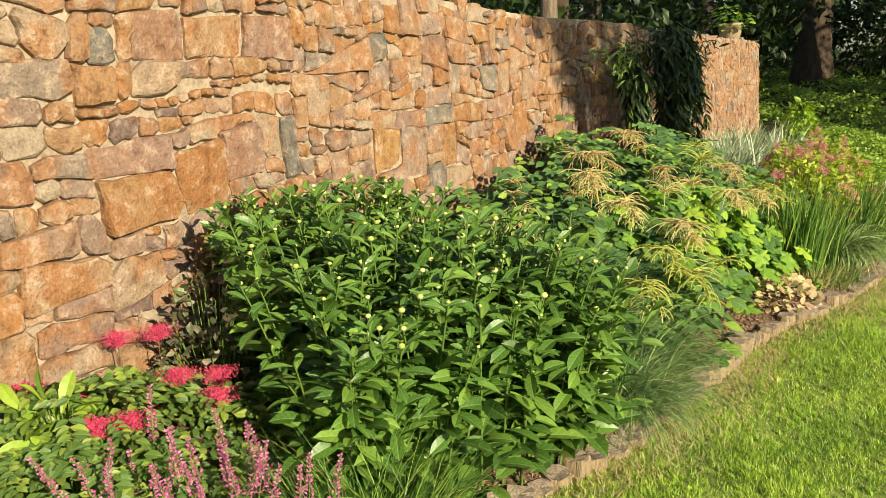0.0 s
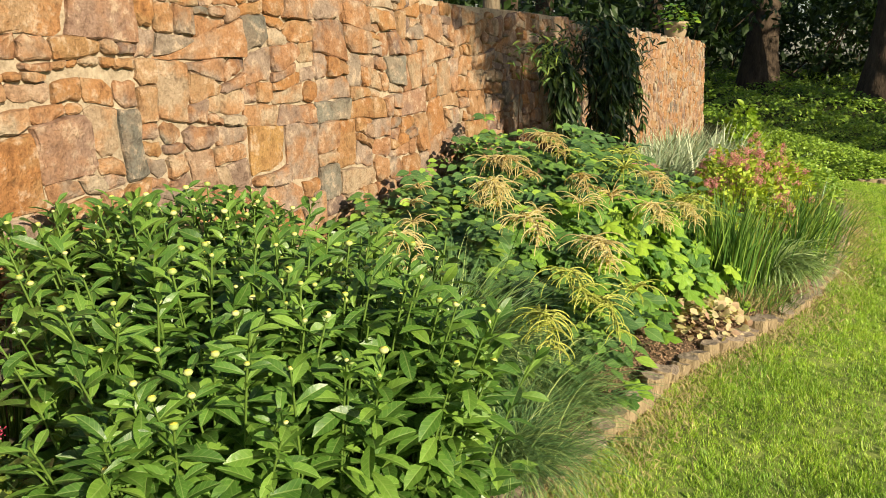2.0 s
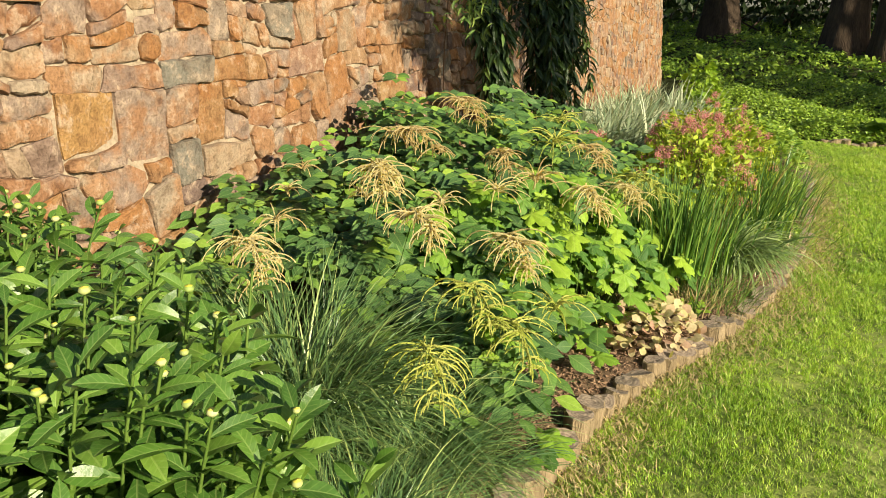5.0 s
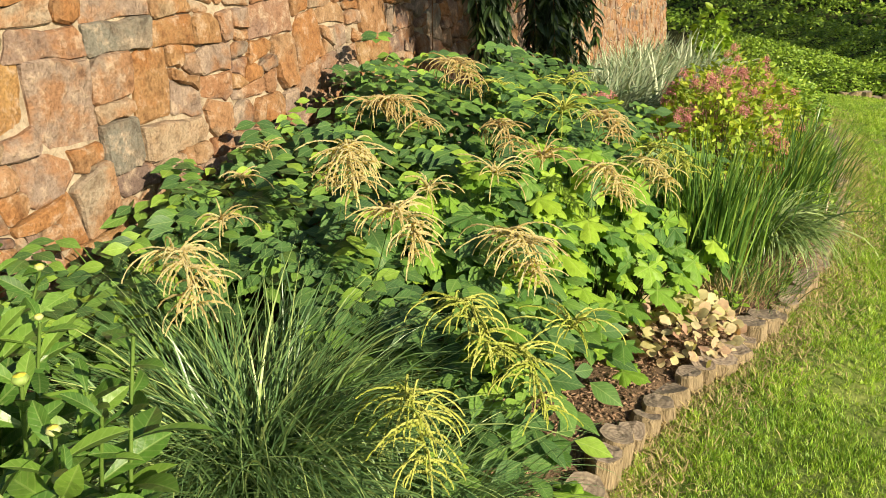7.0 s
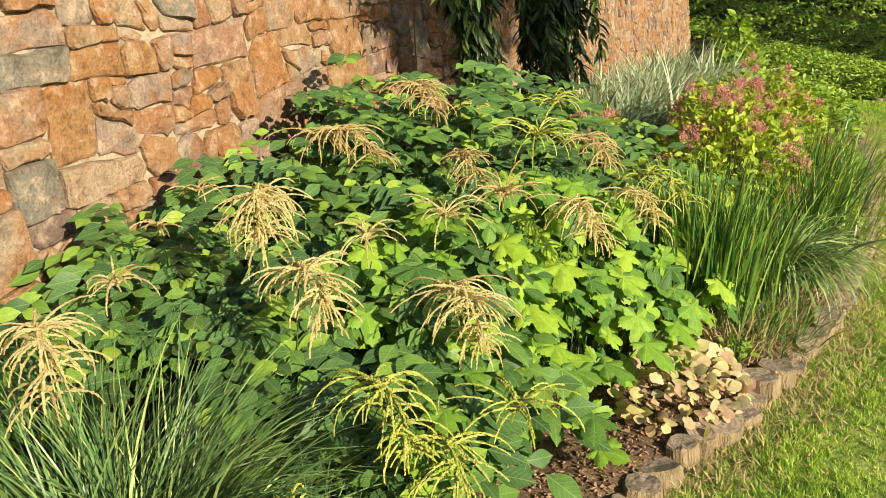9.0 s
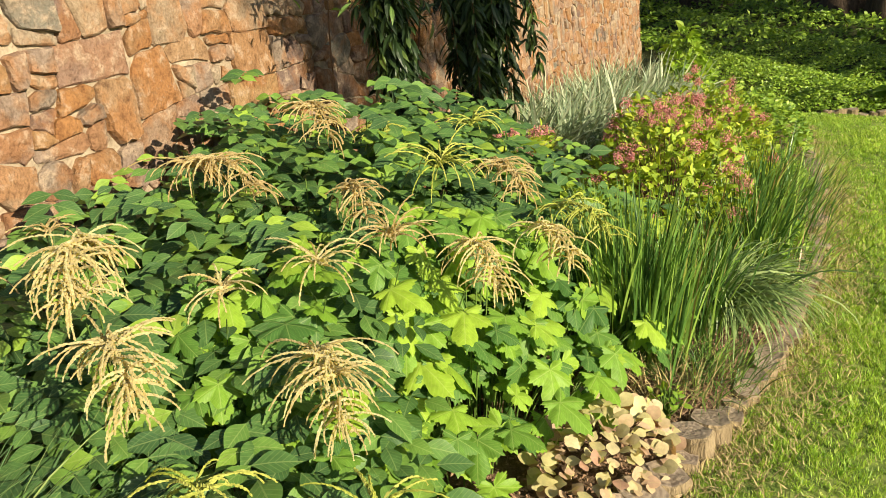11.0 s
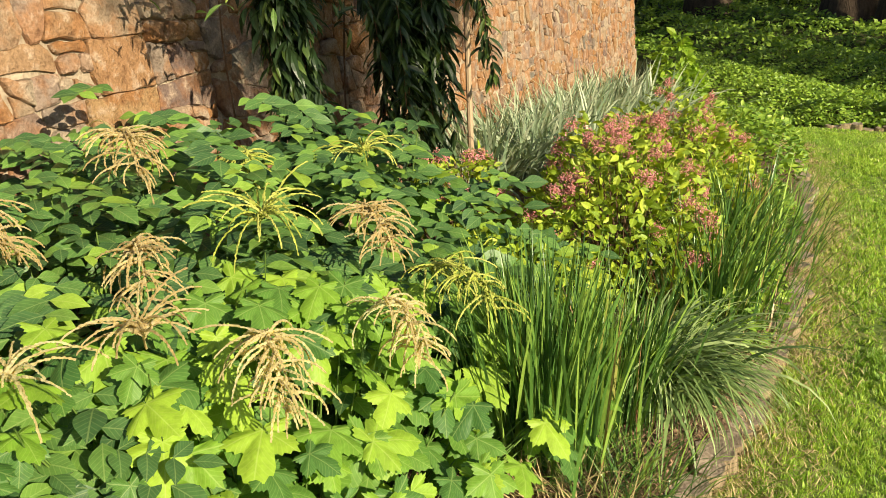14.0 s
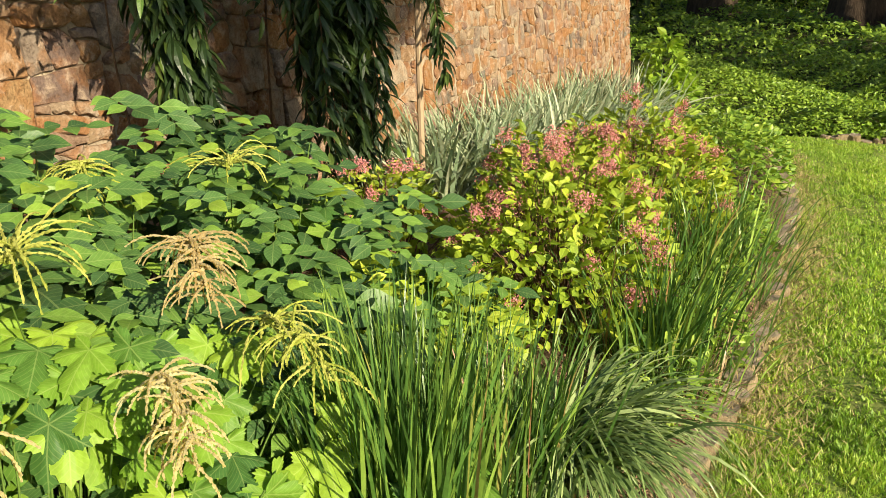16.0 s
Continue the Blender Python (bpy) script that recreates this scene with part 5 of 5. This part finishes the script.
def thicket(x, y, rx, ry, h, n, size, mat=None):
    g = float(ground_z(x, y))
    ob = thing("woodland_shrub", (x, y, g), "dark green understorey shrub in the shade of the wood", "shrub", "understorey shrubs")
    cl = np.column_stack([rng.normal(x, rx * 0.5, 16), rng.normal(y, ry * 0.5, 16), g + rng.uniform(0.1, 1, 16) * h])
    p = cl[rng.integers(0, 16, n)] + rng.normal(0, 1, (n, 3)) * [rx * 0.22, ry * 0.22, h * 0.12]
    p[:, 2] = np.maximum(p[:, 2], ground_z(p[:, 0], p[:, 1]) + 0.02)
    m = frames_of(p, rng.normal(0, 1, (n, 3)), rng.normal(0, 0.6, (n, 3)) + [0, 0, 1], size * rng.uniform(0.6, 1.3, n))
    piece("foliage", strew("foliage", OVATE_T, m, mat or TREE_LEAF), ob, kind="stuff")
    b = np.column_stack([rng.normal(x, rx * 0.2, 7), rng.normal(y, ry * 0.2, 7), np.full(7, g - 0.05)])
    c = b[:, None] + (cl[:7] - b)[:, None] * np.linspace(0, 1, 6)[None, :, None]
    v, f = tubes(c, 0.03, 0.01, 5)
    piece("branch_mass", mesh_of("branch_mass", v, f, BARK), ob, kind="stuff")


def ground_cover():
    ob = thing("ivy_bank", on_ground(1.0, 15), "glossy green ground cover over the wooded bank", "ground cover", kind="stuff")
    for name, n, y0, y1, x0, x1, s in (("near_leaves", 36000, 12.95, 17.5, -1.9, 2.6, 0.058), ("far_leaves", 38000, 17.5, 30, -7, 6, 0.105)):
        x, y = rng.uniform(x0, x1, n), y0 + (y1 - y0) * rng.uniform(0, 1, n) ** 1.2
        hump = 0.16 + 0.10 * np.sin(x * 2.7 + y * 1.9) + 0.07 * np.sin(x * 6.1 - y * 4.7)
        z = ground_z(x, y) + hump * (1 - 0.7 * rng.uniform(0, 1, n) ** 2) * np.clip((y - 12.8) / 0.5, 0.15, 1)
        m = frames_of(np.column_stack([x, y, z]), rng.normal(0, 1, (n, 3)) * [1, 1, 0.5] + [0, -0.3, 0], rng.normal(0, 0.45, (n, 3)) + [0.1, -0.3, 1], s * rng.uniform(0.6, 1.25, n))
        piece(name, strew(name, OVATE_T, m, IVY_LEAF), ob, kind="stuff")


def hosta(x, y, s, label):
    ob = thing("hosta", on_ground(x, y), label, "plant", "hostas")
    n = 26
    a = rng.uniform(0, 6.28, n)
    p = np.column_stack([x + 0.05 * np.cos(a), y + 0.05 * np.sin(a), float(ground_z(x, y)) + 0.12 + rng.uniform(0, 0.22, n)])
    leaves(ob, ROUND, frames_of(p, np.column_stack([np.cos(a), np.sin(a), rng.uniform(-0.2, 0.8, n)]), rng.normal(0, 0.2, (n, 3)) + [0, 0, 1], s * rng.uniform(0.7, 1.2, n)), LIME_LEAF, p[:, 2], n)


# ---- build ----
goatsbeard()
shasta_daisies()
astilbe()
salvia()
lobed_plant()
heuchera()
weeping_shrub()
potted_plant()
far_house()
leafy_shrub("bronze_bugbane", -2.22, 1.98, 0.2, 0.24, 0.58, 380, 0.05, BRONZE_LEAF, "bronze-leaved plant with pale buds at the foot of the wall", category="plant")
grass_clump("wispy_grass", -1.22, 1.60, "wispy light green grass at the edge of the bed", 1000, 0.60, 0.0038, TALL_BLADE, (0.6, 1.0), (0.3, 1.7), 0.10, (0.1, 0), "", 8, 40)
grass_clump("sedge", -0.90, 2.90, "fine dark green fountain sedge spilling over the edging", 1500, 0.45, 0.0036, SEDGE_BLADE, (0.4, 1.0), (1.2, 2.4), 0.08, (0.3, 0), "sedges")
grass_clump("sedge", -0.98, 3.40, "fine dark green fountain sedge behind the edging", 1300, 0.5, 0.0045, SEDGE_BLADE, (0.4, 1.0), (0.8, 2.0), 0.08, (0.2, 0), "sedges")
grass_clump("sedge", -1.42, 3.38, "broad dark green fountain sedge among the leaves", 2000, 0.74, 0.0062, SEDGE_BLADE, (0.4, 1.0), (0.7, 1.9), 0.10, (0.1, 0), "sedges", 8, 40)
grass_clump("feather_grass", -0.60, 5.52, "tall upright green grass beside the log edging", 420, 0.72, 0.0125, TALL_BLADE, (0.88, 1.0), (0.0, 0.5), 0.08, (-0.1, 0), "tall grasses", 8, 80)
grass_clump("feather_grass", -0.46, 5.78, "tall upright green grass beside the log edging", 300, 0.62, 0.0095, TALL_BLADE, (0.86, 1.0), (0.0, 0.7), 0.07, (-0.05, 0), "tall grasses", 8, 40)
grass_clump("drooping_grass", -0.36, 6.02, "arching blue-green grass drooping over the edging", 560, 0.58, 0.012, DROOP_BLADE, (0.78, 1.0), (1.5, 2.7), 0.07, (0.45, -0.25), "tall grasses", 9, 90)
grass_clump("feather_grass", -0.30, 6.8, "tall upright green grass beside the log edging", 260, 0.64, 0.010, TALL_BLADE, (0.8, 1.0), (0.1, 0.8), 0.12, (0.1, 0), "tall grasses")
grass_clump("feather_grass", -0.28, 7.8, "tall upright green grass beside the log edging", 220, 0.60, 0.010, TALL_BLADE, (0.8, 1.0), (0.1, 0.8), 0.15, (0.1, 0), "tall grasses")
grass_clump("dry_grass", -0.50, 5.35, "short tan dead grass at the foot of the tall grass", 320, 0.20, 0.004, STRAW, (0.4, 1.0), (0.2, 1.4), 0.10)
grass_clump("fine_grass", -0.36, 5.45, "short fine green grass along the edging", 420, 0.24, 0.004, TALL_BLADE, (0.4, 1.0), (0.2, 1.6), 0.10)
grass_clump("dry_grass", -0.22, 6.7, "short tan dead grass along the edging", 260, 0.18, 0.004, STRAW, (0.3, 1.0), (0.2, 1.4), 0.14)
leafy_shrub("lime_seedling", -2.06, 1.25, 0.20, 0.15, 0.34, 150, 0.11, WEED_LEAF, "pale green narrow-leaved plant in front of the astilbe", shape=LANCE, category="plant")
leafy_shrub("edge_weed", -0.42, 5.18, 0.06, 0.08, 0.08, 40, 0.03, LIME_LEAF, "small bright green seedling by the edging", category="plant")
leafy_shrub("lime_filler", -0.85, 6.15, 0.28, 0.34, 0.46, 900, 0.05, SPIREA_LEAF, "low yellow-green leafy plant between the grasses", category="plant")
spirea(-0.72, 7.1, 0.42, 0.68, 0.64, 3000, 84, "lime-leaved spirea with dusky pink flower heads")
spirea(-1.45, 6.95, 0.25, 0.3, 0.5, 800, 18, "small lime-leaved spirea with dusky pink flower heads")
spirea(-0.72, 8.4, 0.5, 0.7, 0.62, 2800, 60, "lime-leaved spirea with fading brown and pink flower heads")
for gx, gy in ((-1.95, 8.6), (-1.6, 9.0), (-2.1, 9.4), (-1.75, 9.9), (-2.1, 10.5), (-1.65, 10.9), (-2.1, 11.6), (-1.7, 12.2), (-2.1, 12.9)):
    grass_clump("ribbon_grass", gx, gy, "grey-green white-striped ribbon grass along the wall", 420, 0.80, 0.026, BLUE_BLADE, (0.5, 1.0), (0.2, 1.9), 0.22, (0.1, 0), "ribbon grasses", 6)
leafy_shrub("lime_shrub", -1.38, 12.9, 0.30, 0.40, 0.84, 480, 0.12, LIME_LEAF, "bright lime green leafy shrub at the end of the bed")
leafy_shrub("green_shrub", -0.5, 10.3, 0.5, 1.7, 0.36, 3000, 0.06, WEED_LEAF, "low green leafy filler plants at the bed's edge", category="plant")
for wx, wy in ((-0.22, 6.55), (-0.16, 7.1), (-0.2, 7.7), (-0.14, 8.3), (-0.22, 8.9)):
    leafy_shrub("edge_weed", wx, wy, 0.16, 0.34, 0.17, 420, 0.04, WEED_LEAF, "low green weeds crowding the log edging", "weeds by the edging", category="plant")
    grass_clump("fine_grass", wx + 0.02, wy + 0.15, "short fine green grass along the edging", 200, 0.30, 0.005, TALL_BLADE, (0.5, 1.0), (0.2, 1.6), 0.16, (0.1, 0), "weeds by the edging")
hosta(0.95, 13.3, 0.22, "yellow-green hosta at the foot of the bank")
ground_cover()
# trees beyond x = 6 stand out of view, added to shade the bank
for tx, ty, tr, th, cz, cs in ((0.45, 22, 0.42, 13, 9, 3.2), (1.25, 20.5, 0.36, 12, 8.5, 3.2), (-2.3, 24, 0.42, 14, 9, 3.4), (-6.0, 26, 0.35, 13, 8.5, 3.4), 
                               (-8.5, 21, 0.3, 12, 8, 3.2), (9.5, 13.4, 0.22, 5.5, 4.6, 1.7), (6.5, 16.5, 0.35, 10, 5.6, 2.6), (10.5, 17.5, 0.35, 11, 6.0, 3.0), (7.5, 21.5, 0.35, 12, 6.0, 3.0), (12, 24, 0.4, 12, 7, 3.4), (4.2, 27, 0.4, 13, 8, 3.4), (-11, 30, 0.4, 14, 8, 3.6)):
    tree(tx, ty, tr, th, (cz, cs), "tall woodland tree with dark furrowed bark")
shade_tree()
tree(-5.45, 12.5, 0.17, 9, (6.5, 2.4), "slender woodland tree with pale grooved bark behind the wall", bark=PALE_BARK)
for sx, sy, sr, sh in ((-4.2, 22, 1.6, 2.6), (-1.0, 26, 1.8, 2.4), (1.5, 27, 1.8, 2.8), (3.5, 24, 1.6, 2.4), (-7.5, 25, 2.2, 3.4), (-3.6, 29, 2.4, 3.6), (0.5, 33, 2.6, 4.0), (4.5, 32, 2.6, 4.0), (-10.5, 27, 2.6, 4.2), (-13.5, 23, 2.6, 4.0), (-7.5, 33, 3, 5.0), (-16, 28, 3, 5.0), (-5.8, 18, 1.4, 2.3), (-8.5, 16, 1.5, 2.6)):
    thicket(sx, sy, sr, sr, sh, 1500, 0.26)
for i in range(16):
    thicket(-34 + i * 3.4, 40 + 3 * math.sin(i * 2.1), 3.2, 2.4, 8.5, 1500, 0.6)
build_lawn()
build_edging()
build_wall()
